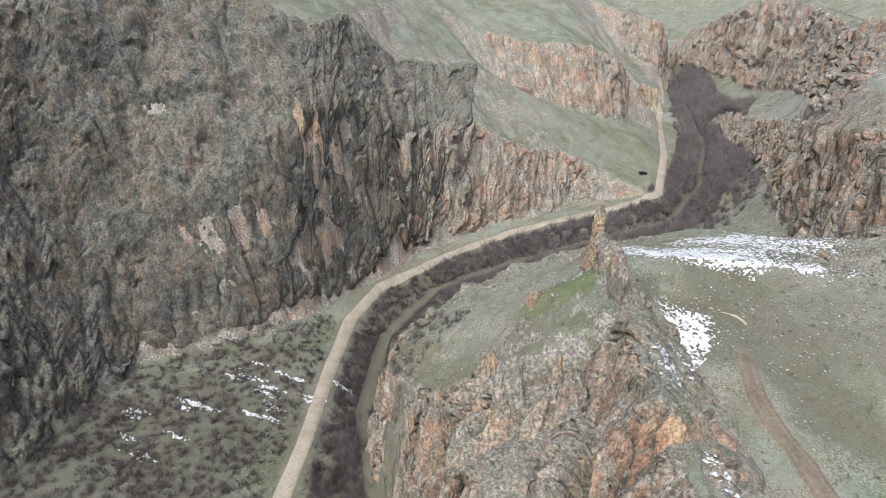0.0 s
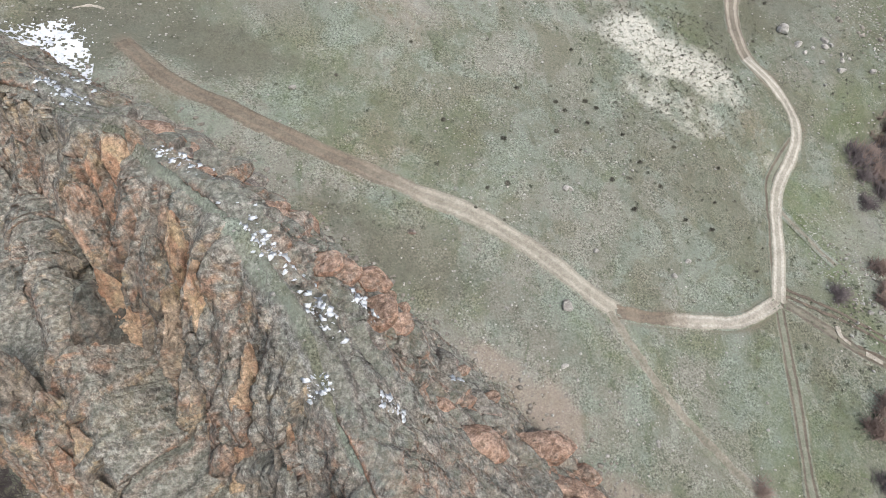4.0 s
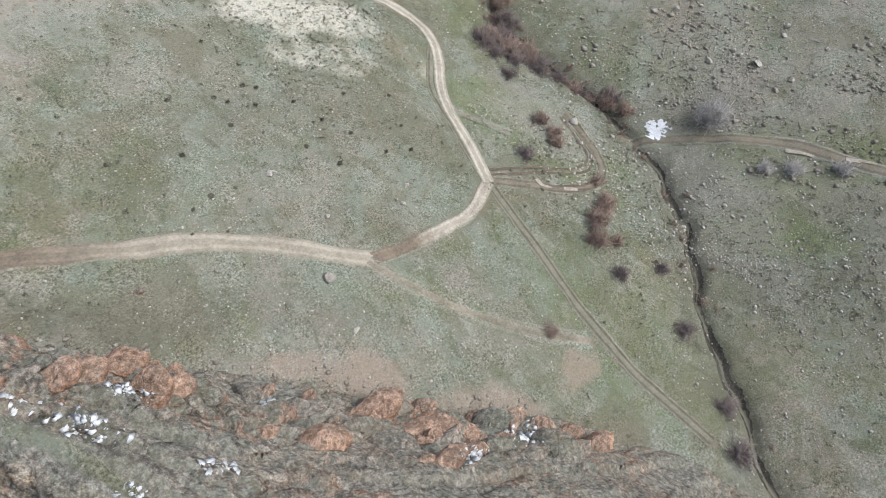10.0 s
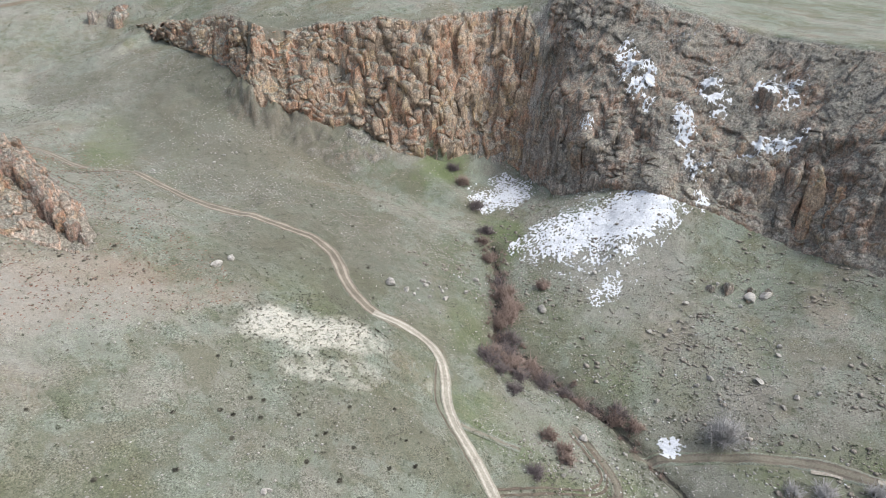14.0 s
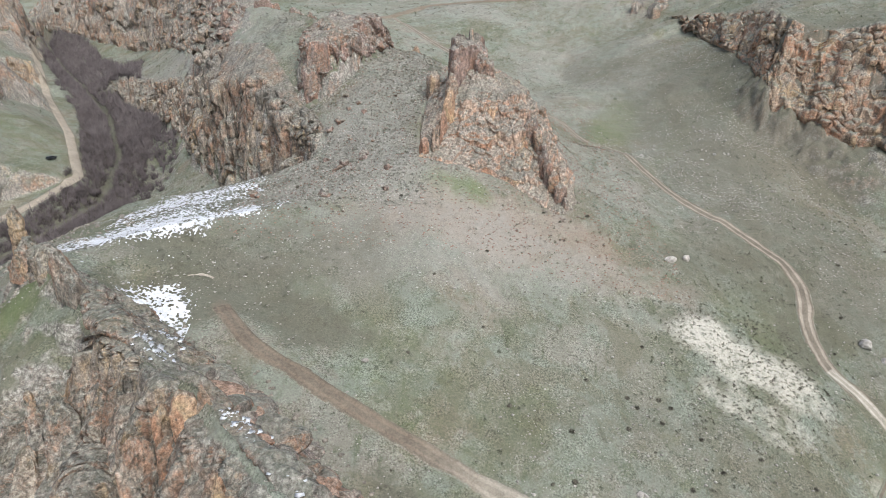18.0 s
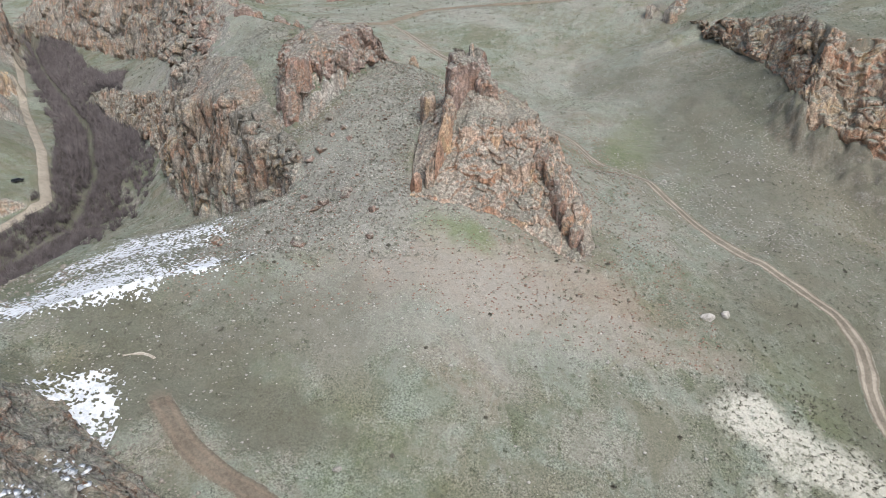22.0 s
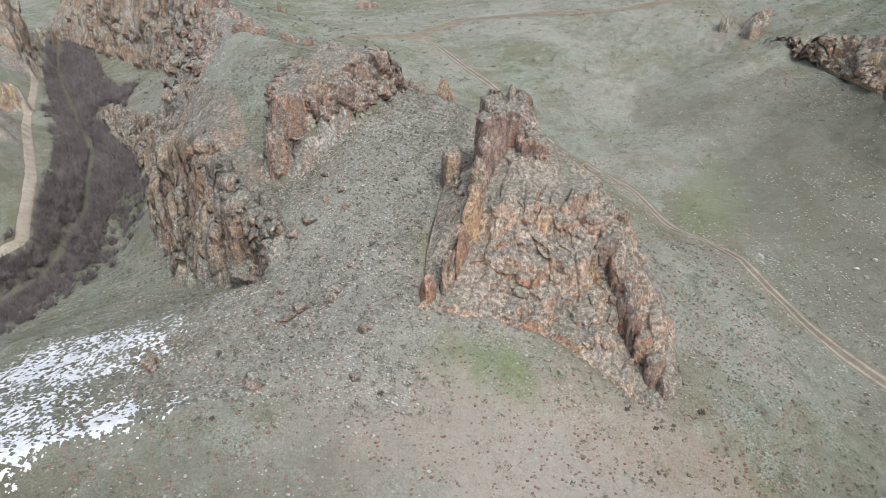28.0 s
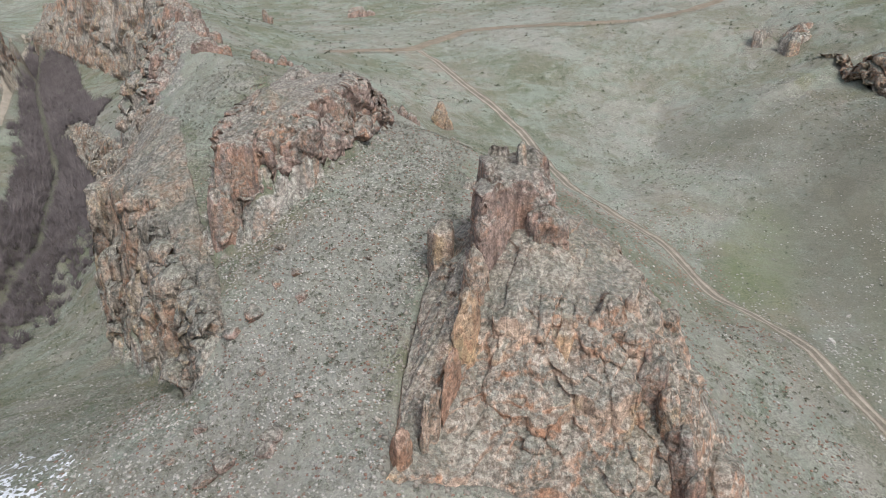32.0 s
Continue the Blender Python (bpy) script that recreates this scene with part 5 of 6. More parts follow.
def bed(half, deep=0.1):
    """Half widths and dips across an earth track with two wheel ruts."""
    k = 0.8 * np.array([-1, -0.85, -0.65, -0.55, -0.45, -0.33, -0.18, 0, 0.18, 0.33, 0.45, 0.55, 0.65, 0.85, 1])
    d = deep * np.array([0, 0, 0.02, -0.02, -1, -0.3, 0.1, 0.2, 0.1, -0.3, -1, -0.02, 0.02, 0, 0])
    d[[0, -1]] = -0.35
    return list(k * half), d


drape(GRAVEL, [-2.0, -1.7, -0.8, 0, 0.8, 1.7, 2.0], 0.22, gravel_mat, "gravel_road", "tan gravel road along the canyon floor", [-0.25, 0, 0.05, 0.1, 0.05, 0, -0.25], 1.2, 0.1)
for q, mat, half, label, seed in ((BROWN, trail_mat, 2.5, "brown to dusty earth track across a meadow", 2), (LINK, link_mat, 1.9, "short muddy and pale track between two tracks", 3), (NORTH_TRACK[7:], valley_track_mat, 3.0, "rutted earth track winding up the side valley", 5), (MEADOW_TRACK, rut_track_mat, 1.9, "two dark wheel ruts across the meadow", 4),
        (EAST_TRACK, mud_track_mat, 2.3, "muddy track beyond the stream", 6), (EAST_LOOP, mud_track_mat, 2.2, "muddy track that loops down to the stream", 8), (SPUR, stony_track_mat, 2.4, "broken stony spur of the track", 7)):
    w, d = bed(half)
    drape(q, w, 0.12 + 0.02 * (seed % 4), mat, "dirt_track", label, d, 0.7, 0.18, seed)
w, d = bed(2.0, 0.06)
drape(NORTH_TRACK[:9], w, 0.2, sandy_track_mat, "dirt_track", "pale sandy bend of an earth track", d, 0.7, 0.2, 8)
drape(np.array([(81, 76), (84.5, 70.5), (88.5, 63)], float), bed(1.5)[0], 0.16, stony_track_mat, "dirt_track", "pale side ruts beside a sandy bend", None, 0.6, 0.3, 9)
drape(FAR_ROAD, bed(4.0)[0], 0.15, far_track_mat, "dirt_track", "distant brown road over the valley floor", None, 1.5, 0.2)
drape(RIVER[:11], [-2.1, -1.5, 0, 1.5, 2.1], 0.9, water_mat, "river", "murky grey-green river between bare brush", None, 1.5, 0.25, 9)
# this dark ribbon draws the shaded cut that the ground grid can't hold
drape(crook[6:], [-0.95, -0.6, 0, 0.6, 0.95], 0.1, bank_mat, "stream_bank", "dark earth banks of a narrow stream, with ditch shade in the colour", [-0.1, 0.02, -0.1, 0.02, -0.1], 0.5, 0.9, 12, 1.8)
drape(crook[6:], [-0.3, -0.2, 0.2, 0.3], 0.14, water_mat, "stream", "dark narrow stream in a cut bank", None, 0.8, 0.9, 10, 2.4)
for q in ([(82, 50.5), (80.5, 49.5), (81, 48), (83, 47)], [(85, 45), (86.2, 44), (87.5, 43)], [(127, 15), (128, 12), (128.6, 9.5)], [(131, 4), (132, 1), (132.6, -1)]):
    drape(np.array(q, float), [-0.55, -0.2, 0.2, 0.55], 0.3, pale_dirt_mat, "dirt_track", "pale dried puddle in a muddy track", None, 0.4, 0.5, 31)
for q, seed in (([(74, 58), (80, 55), (86, 51), (92, 46), (98, 46), (102, 52), (104, 60)], 42), ([(84, 46), (90, 42), (96, 41)], 43)):
    for side in (-0.7, 0.7):
        drape(np.array(q, float), [side - 0.3, side - 0.1, side + 0.1, side + 0.3], 0.15, path_mat, "wheel_rut", "dark curved tyre rut in wet ground", None, 0.5, 0.5, seed)
drape(np.array([(-50, 112), (-48, 114), (-45.5, 113.6), (-45, 112.4)], float), [-0.3, 0, 0.3], 0.1, pale_dirt_mat, "dirt_track", "pale curved tyre scar on dark ground", None, 0.4, 0.4, 11)


# ---- snow that lies in patches ----
def snow_patch(cx, cy, rx, ry, turn, fill, label, grain=1.3, cell=0.24, seed=1, on_rock=False):
    """Old snow, holed and ragged, a hand thick, laid on what is under it."""
    r = max(rx, ry) * 1.3
    u = np.arange(-r, r, cell)
    x, y = np.meshgrid(cx + u, cy + u)
    inside = blob(x, y, cx, cy, rx, ry, turn)
    clods = fbm2(x, y, grain * 0.55, 2, seed)
    keep = inside * 0.95 + 0.85 * clods + 0.4 * fbm2(x, y, grain * 4, 3, seed + 9) - 0.1 * (inside > 0.85)
    lim = 1.0 - fill
    if on_rock:
        dg = bpy.context.evaluated_depsgraph_get()
        z = np.full(x.shape, np.nan)
        for j, i in zip(*np.where((keep > lim - 0.3) & (inside > 0.05))):
            hit, at, nor, *_ = scene.ray_cast(dg, Vector((x[j, i], y[j, i], 200)), Vector((0, 0, -1)))
            if hit and nor.z > 0.35:
                z[j, i] = at.z
    else:
        z = bilinear_ground(x, y)
    thick = np.clip((keep - lim) * 0.5, -0.05, 0.16)
    good = (keep > lim) & ~np.isnan(z)
    f = quads(x.shape[0], x.shape[1])
    ok = good.ravel()[f].all(1)
    zz = z.ravel()
    ok &= ~np.isnan(zz[f]).any(1)
    ok &= (np.ptp(np.nan_to_num(zz[f]), axis=1) < 1.2)
    f = f[ok]
    if len(f) < 4:
        return None
    used, f = np.unique(f, return_inverse=True)
    v = np.stack([x.ravel(), y.ravel(), zz + 0.06 + thick.ravel()], 1)[used]
    ob = new("snow_patch", mesh_of("snow_patch", v, f.reshape(-1, 4), snow_mat))
    return tagged(ob, label, "snow", kind="stuff")


bpy.context.view_layer.update()
for k, (cx, cy, rx, ry, turn, fill, label) in enumerate((
        (-66, 123, 13, 4.5, 24, 0.5, "thin old snow along a grassy rise"), (-50, 132, 13, 3.6, 28, 0.4, "thin old snow along a grassy rise"),
        (-64, 131, 14, 5, 30, 0.3, "thin old snow along a grassy rise"), (-60, 152, 14, 9, 30, 0.46, "thin old snow along a grassy rise"), (-52, 101.5, 5.5, 3.6, -40, 0.60, "ragged snow patch below a rock fin"), (171, 97, 17, 8, -45, 0.66, "melting snow on a gravel cone"),
        (180, 90, 9, 6, -45, 0.6, "melting snow on a gravel cone"), (183, 146, 9, 6, 40, 0.62, "snow at the foot of a gully"), (171, 147, 5, 4, 40, 0.6, "snow at the foot of a gully"),
        (152, 80, 6, 3, 0, 0.28, "scattered snow on a stony slope"), (119, 42, 2.4, 1.6, 40, 0.6, "small snow patch beside the stream"))):
    snow_patch(cx, cy, rx, ry, turn, fill + (-0.04 if k < 4 else 0), label, 0.75 if k < 5 else 0.95, 0.17, k + 3)
for k, (cx, cy, rx, ry, turn, fill) in enumerate(((209, 89, 5, 2.4, 30, 0.75), (222, 86, 2.6, 5, -20, 0.7), (214, 112, 3, 8, -25, 0.75), (216, 62, 7, 2.0, -65, 0.7), (202, 80, 2.5, 4, 0, 0.5), (197, 74, 2, 2.4, 0, 0.55), (232, 68, 4, 6, 0, 0.5), (196, 120, 1.5, 2, 0, 0.5))):
    snow_patch(cx, cy, rx, ry, turn, fill, "old snow on a ledge of the dark cliff", 1.0, 0.3, 60 + k, True)
for k in range(26):
    x, y = -160 + 26 * random.random(), 15 + 60 * random.random()
    snow_patch(x, y, 3.2, 0.7, 20 + 20 * random.random(), 0.42, "snow streak between bare shrubs", 0.8, 0.25, 80 + k)


# ---- stones and boulders ----
def stone_mesh(name, seed, mat, cuts=2):
    bm = bmesh.new()
    bmesh.ops.create_icosphere(bm, subdivisions=cuts, radius=1.0)
    rnd = random.Random(seed)
    planes = [(Vector((rnd.gauss(0, 1), rnd.gauss(0, 1), rnd.gauss(0, 1))).normalized(), 0.55 + 0.3 * rnd.random()) for _ in range(9)]
    for v in bm.verts:
        for nrm, d in planes:
            over = v.co.dot(nrm) - d
            if over > 0:
                v.co -= nrm * over * 0.9
        v.co *= 1 + 0.10 * noise.noise(v.co * 2.5 + Vector((seed, 0, 0)))
    me = bpy.data.meshes.new(name)
    bm.to_mesh(me)
    bm.free()
    me.materials.append(mat)
    return me


grey_boulders = [stone_mesh("boulder", k, stone_mat, 3) for k in range(5)]
red_boulders = [stone_mesh("boulder", 10 + k, red_rock_mat, 3) for k in range(5)]


def top_of(x, y):
    """The height of whatever lies uppermost at a place."""
    hit, at, *_ = scene.ray_cast(bpy.context.evaluated_depsgraph_get(), Vector((x, y, 180)), Vector((0, 0, -1)))
    return at.z if hit else float(bilinear_ground(x, y))


def boulder(x, y, size, red=False, label=None, z=None):
    ob = new("boulder", random.choice(red_boulders if red else grey_boulders))
    ob.location = (x, y, (float(bilinear_ground(x, y)) if z is None else z) + size * 0.22)
    ob.rotation_euler = (random.uniform(-0.4, 0.4), random.uniform(-0.4, 0.4), random.uniform(0, 6.28))
    ob.scale = (size * random.uniform(0.8, 1.25), size * random.uniform(0.7, 1.0), size * random.uniform(0.55, 0.85))
    return tagged(ob, label or ("rust-red angular boulder on stony turf" if red else "pale grey boulder on stony turf"), "boulder", "red boulders" if red else "grey boulders")


for x, y, size in ((30, 56, 1.3), (35, 78, 0.8), (38, 66, 0.7), (56, 64, 0.7), (52, 61, 0.6), (27, 46, 0.7), (64, 141, 1.3), (59, 138.5, 1.3), (102, 122, 1.7), (112, 119, 1.0), (130, 114, 1.2), (112, 110, 0.9), (36, 78, 0.6), (105, 57, 1.2), (134, 91, 1.5), (161, 60, 1.2), (141, 43, 1.0), (146, 33, 1.1), (145, 24, 1.0), (-13, 97, 0.7), (175, 47, 2.2), (178, 44, 1.6)):
    boulder(x, y, size)
for x, y, size in ((-19, 159, 1.4), (-26, 141, 1.2), (-21, 183, 1.1), (-45, 148, 1.2), (-22, 153, 0.7), (-11, 150, 0.6), (-21, 143, 0.6), (-26, 187, 1.0), (-14, 172, 0.6), (-17, 166, 0.7), (5, 69, 0.8), (-30, 165, 1.2), (-32, 160, 1.0), (-12, 190, 0.7), (-6, 175, 0.6), (-24, 172, 0.9), (-24, 158, 2.0), (-19, 161, 1.6), (-31, 180, 1.5), (-28, 182, 1.7), (-28, 196, 1.4), (-23, 188, 1.2), (-27, 142, 1.9), (-46, 149, 1.8), (-12, 142, 1.2), (-12, 150, 1.3), (-25.5, 156, 1.5)):
    boulder(x, y, size, True)
for cx, cy, rx, ry, n, lo, hi, red in ((92, 46, 8, 18, 55, 0.25, 0.7, False), (108, 20, 10, 22, 45, 0.25, 0.6, False), (150, 55, 25, 35, 45, 0.3, 1.0, False), (-25, 155, 16, 22, 40, 0.25, 0.6, True), (112, 115, 14, 8, 18, 0.4, 1.0, False), (100, 205, 28, 25, 30, 0.3, 0.7, False), (30, 142, 18, 8, 20, 0.25, 0.5, True)):
    for _ in range(n):
        x, y = cx + rx * random.gauss(0, 0.5), cy + ry * random.gauss(0, 0.5)
        if float(bilinear(COVER, FINE, np.array(x), np.array(y))) < 0.3:
            boulder(x, y, lo + (hi - lo) * random.random() ** 2, red)
# tumbled red slabs on the back of the ridge
slab_meshes = [stone_mesh("rock_slab", 30 + k, (red_slab_mat, back_mat, red_rock_mat)[k % 3], 3) for k in range(9)]
spots = []
for k in range(270):
    t = random.random()
    x, y = -34 + 72 * t + random.gauss(0, 4.4), 77 - 68 * t + random.gauss(0, 4.4)
    spots.append((x, y, top_of(x, y)))
for k in range(270):
    x, y, z = spots[k]
    if z > float(lay(x, y)) - 3 and float(bilinear(COVER, FINE, np.array(x), np.array(y))) > 0.6:
        size = random.uniform(0.5, 1.3) * (1.0 if k % 3 else 2.1 if k % 2 else 3.0)
        ob = part("rock_slab", random.choice(slab_meshes), ridge_back)
        ob.matrix_basis = pose(x, y, z - 0.15 * size, random.gauss(16, 12), random.gauss(-10, 12), -30 + random.gauss(0, 22)) @ Matrix.Diagonal((size * 1.6, size * 0.95, size * 0.75, 1))


def scatter(name, label, category, pts, sizes, shape_v, shape_f, mat, sink=0.0, squash=(0.6, 1.1)):
    """Many small like things that nobody could count, as one mesh."""
    n, k = len(pts), len(shape_v)
    a = np.random.uniform(0, 6.283, n)
    c, s = np.cos(a), np.sin(a)
    w = np.random.uniform(0.75, 1.25, (n, 1))
    h = np.random.uniform(*squash, (n, 1))
    jit = 1 + np.random.uniform(-0.25, 0.25, (n, k, 1))
    v = np.asarray(shape_v)[None] * jit * sizes[:, None, None]
    x = v[..., 0] * c[:, None] * w - v[..., 1] * s[:, None]
    y = v[..., 0] * s[:, None] * w + v[..., 1] * c[:, None]
    z = v[..., 2] * h - sink * sizes[:, None]
    V = np.stack([x + pts[:, :1], y + pts[:, 1:2], z + pts[:, 2:3]], -1).reshape(-1, 3)
    F = (np.asarray(shape_f)[None] + (np.arange(n) * k)[:, None, None]).reshape(-1, np.asarray(shape_f).shape[1])
    return tagged(new(name, mesh_of(name, V, F, mat)), label, category, kind="stuff")


def strewn(n, x0, x1, y0, y1, density=None, limit=0.75):
    """Places on open ground."""
    x, y = np.random.uniform(x0, x1, n), np.random.uniform(y0, y1, n)
    keep = bilinear(COVER, FINE, x, y) < 0.25
    for q in (GRAVEL, BROWN, LINK, MEADOW_TRACK, NORTH_TRACK, EAST_TRACK):
        keep &= reach_of(x, y, q) > 2.2
    keep &= reach_of(x, y, RIVER) > 6
    slope = np.hypot(lay(x + 1, y) - lay(x - 1, y), lay(x, y + 1) - lay(x, y - 1)) / 2
    keep &= slope < 1.1
    if density is not None:
        keep &= np.random.uniform(0, 1, n) < density(x, y)
    x, y = x[keep], y[keep]
    return np.stack([x, y, bilinear_ground(x, y)], 1)


OCTA_V = [(1, 0, 0.1), (0.3, 0.9, 0), (-0.8, 0.6, 0.1), (-0.7, -0.7, 0), (0.5, -0.9, 0.1), (0.1, 0.1, 0.8), (0, 0, -0.4)]
OCTA_F = [(0, 1, 5), (1, 2, 5), (2, 3, 5), (3, 4, 5), (4, 0, 5), (1, 0, 6), (2, 1, 6), (3, 2, 6), (4, 3, 6), (0, 4, 6)]
for k, (cx, cy, rx, ry, turn, fill) in enumerate(((-38, 72, 3.5, 2, -45, 0.34), (-41, 81, 3.5, 2, -45, 0.3), (-22, 56, 4, 1.2, -45, 0.24), (-12, 44, 4, 1.2, -50, 0.24), (-7, 37, 2.4, 1, -50, 0.28), (33, 15, 2.8, 2, 0, 0.36), (24, 17, 2.2, 1.4, 0, 0.3), (-8, 30, 1.4, 0.9, 0, 0.36), (-1, 29, 1.3, 0.9, 0, 0.36), (-3, 41, 1.3, 0.8, 0, 0.36), (8, 39, 1.5, 0.8, 0, 0.3), (227, 90, 6, 3, 30, 0.45), (214, 116, 7, 2.5, -50, 0.5), (209, 90, 5, 3, 0, 0.5), (215, 62, 6, 2, -60, 0.45), (231, 105, 7, 2.5, -50, 0.45), (234, 66, 6, 3, -60, 0.4), (202, 80, 4, 3, 0, 0.4))):
    n = int(40 + 22 * rx * ry)
    c, s = math.cos(radians(turn)), math.sin(radians(turn))
    a, b = np.random.normal(0, 0.5 * rx, n), np.random.normal(0, 0.5 * ry, n)
    a, b = a + 0.3 * np.sin(3 * a), b + 0.3 * np.sin(4 * b)
    at = np.array([(x, y, top_of(x, y) - 0.02) for x, y in zip(cx + a * c - b * s, cy + a * s + b * c)])
    scatter("snow_patch", "small melting snow patch on rock ledges", "snow", at, np.random.uniform(0.07, 0.2, n) * np.random.choice([1, 1, 1.6, 3.0], n), OCTA_V, OCTA_F, snow_mat, 0.0, (0.05, 0.2))
patchy = lambda x, y: np.clip(0.5 + 1.6 * fbm2(x, y, 18, 3, 70), 0, 1) ** 1.5
p = strewn(46000, -130, 210, -30, 260, patchy)
scatter("loose_stones", "small pale stones strewn over the turf", "stones", p, np.random.uniform(0.08, 0.2, len(p)) * np.random.choice([1, 1, 1, 2], len(p)), OCTA_V, OCTA_F, stone_mat)
p = strewn(9000, -50, 60, 125, 260)
scatter("loose_stones", "small rust-red stones strewn below the crag", "stones", p, np.random.uniform(0.1, 0.3, len(p)), OCTA_V, OCTA_F, red_stone_mat)
p = strewn(6000, 125, 205, 0, 150, patchy)
scatter("loose_stones", "grey scree on the slope below a cliff", "stones", p, np.random.uniform(0.12, 0.38, len(p)), OCTA_V, OCTA_F, stone_mat)


rubble = lambda x, y: np.clip(0.25 + 2.4 * fbm2(x, y, 13, 3, 78), 0.05, 1)
p = strewn(5200, 118, 205, -30, 135, rubble)
scatter("loose_stones", "brown rock debris below the dark cliff", "stones", p, np.random.uniform(0.16, 0.5, len(p)) * np.random.choice([1, 1, 1, 1.9], len(p)), OCTA_V, OCTA_F, brown_stone_mat)
p = strewn(3000, 84, 150, -40, 70, rubble)
scatter("loose_stones", "brown stones between the stream and the slope", "stones", p, np.random.uniform(0.12, 0.36, len(p)), OCTA_V, OCTA_F, brown_stone_mat)
p = strewn(900, -130, -70, 62, 150)
scatter("loose_stones", "grey and brown stones on the grassy bench", "stones", p, np.random.uniform(0.2, 0.7, len(p)), OCTA_V, OCTA_F, brown_stone_mat)
p = strewn(420, 120, 200, 0, 125, rubble)
scatter("snow_patch", "scraps of snow between stones on the slope", "snow", p, np.random.uniform(0.12, 0.4, len(p)), OCTA_V, OCTA_F, snow_mat, 0.0, (0.1, 0.3))
p = strewn(7000, 92, 140, -35, 62, lambda x, y: np.clip(0.2 + 2.2 * fbm2(x, y, 10, 3, 75), 0, 1))
scatter("loose_stones", "white stones scattered beside the stream", "stones", p, np.random.uniform(0.06, 0.2, len(p)), OCTA_V, OCTA_F, pale_stone_mat)
p = strewn(5000, 84, 112, -10, 75, lambda x, y: np.clip(0.1 + 2.0 * fbm2(x, y, 7, 3, 76), 0, 1))
scatter("loose_stones", "white stones scattered beside the stream", "stones", p, np.random.uniform(0.07, 0.24, len(p)), OCTA_V, OCTA_F, pale_stone_mat)
p = strewn(900, 84, 128, -20, 72, lambda x, y: np.clip(0.1 + 2.4 * fbm2(x, y, 8, 3, 77), 0, 1))
scatter("loose_stones", "white blocks scattered beside the stream", "stones", p, np.random.uniform(0.2, 0.5, len(p)), OCTA_V, OCTA_F, pale_stone_mat)
rnd = np.random.RandomState(44)
ring = np.concatenate([along(CRAG1_FOOT, 0.1)[0], along(CRAG2_FOOT, 0.15)[0], along(RIDGE_FOOT_E[2:11], 0.08)[0]])
ring = ring + rnd.normal(0, 2.2, ring.shape)
p = np.column_stack([ring, bilinear_ground(ring[:, 0], ring[:, 1])])
scatter("loose_stones", "rust and grey rubble along the foot of the rocks", "stones", p, rnd.uniform(0.1, 0.3, len(p)) * rnd.choice([1, 1, 1, 2], len(p)), OCTA_V, OCTA_F, brown_stone_mat)
p = strewn(12000, 40, 150, 165, 330, lambda x, y: np.clip(0.3 + 2.2 * fbm2(x, y, 20, 3, 79), 0.05, 1))
scatter("loose_stones", "pale stones strewn over the side valley", "stones", p, np.random.uniform(0.12, 0.34, len(p)), OCTA_V, OCTA_F, stone_mat)
p = strewn(12000, -48, -2, 138, 235)
scatter("loose_stones", "grey gravel on the slope between two crags", "stones", p, np.random.uniform(0.1, 0.3, len(p)), OCTA_V, OCTA_F, stone_mat)


# ---- plants ----
def tuft(n, seed, spread=0.9, rise=0.75):
    """A low bush: a dome of small leaf clumps, as vertices and triangles."""
    rnd = np.random.RandomState(seed)
    V, F = [], []
    for k in range(n):
        a, e = rnd.uniform(0, 6.283), math.acos(rnd.uniform(0, 1))
        d = np.array([math.cos(a) * math.sin(e), math.sin(a) * math.sin(e), math.cos(e)])
        c = d * rnd.uniform(0.45, 1.0) * (spread, spread, rise) + (0, 0, 0.1)
        for _ in range(2):
            t = rnd.normal(0, 0.26, (3, 3)) + c + d * 0.1
            F.append((len(V), len(V) + 1, len(V) + 2))
            V.extend(t.tolist())
    return V, F


tv, tf = tuft(9, 5)
p = strewn(34000, -240, 230, -30, 330, lambda x, y: np.clip(0.45 + 1.5 * fbm2(x, y, 30, 3, 90), 0.05, 1))
scatter("sagebrush_cover", "low grey-green sagebrush dotted over the slopes", "sagebrush", p, np.random.uniform(0.16, 0.42, len(p)), tv, tf, sage_mat)
p = strewn(4200, 120, 240, -20, 170, lambda x, y: np.clip(0.4 + 1.8 * fbm2(x, y, 16, 3, 91), 0.03, 1))
scatter("sagebrush_cover", "dark low brush on the stony east slope", "sagebrush", p, np.random.uniform(0.16, 0.42, len(p)), tv, tf, sage_mat)
p = strewn(6000, 84, 155, -40, 62, lambda x, y: np.clip(0.4 + 1.8 * fbm2(x, y, 9, 3, 92), 0.03, 1))
scatter("sagebrush_cover", "low brush between the stream and the slope", "sagebrush", p, np.random.uniform(0.14, 0.4, len(p)), tv, tf, sage_mat)
p = strewn(10000, 20, 330, 170, 420, lambda x, y: np.clip(0.35 + 1.8 * fbm2(x, y, 28, 3, 93), 0.03, 1))
scatter("sagebrush_cover", "mottled low brush over the side valley", "sagebrush", p, np.random.uniform(0.14, 0.42, len(p)), tv, tf, sage_mat)
p = strewn(5200, -60, 130, 40, 210, lambda x, y: np.clip(0.1 + 2.6 * fbm2(x, y, 24, 3, 95), 0.04, 1))
scatter("sagebrush_cover", "dark little shrubs dotted in clusters over the turf", "sagebrush", p, np.random.uniform(0.18, 0.42, len(p)), tv, tf, dead_bush_mat)
p = strewn(650, 50, 84, 90, 124)
scatter("tussock_cover", "dark tufts growing through pale bare earth", "tussocks", p, np.random.uniform(0.16, 0.4, len(p)), tv, tf, dead_bush_mat)
p = strewn(13000, -70, 2, 136, 262)
scatter("tussock_cover", "grey grass tussocks on the slope between two crags", "tussocks", p, np.random.uniform(0.16, 0.42, len(p)), tv, tf, tussock_mat)
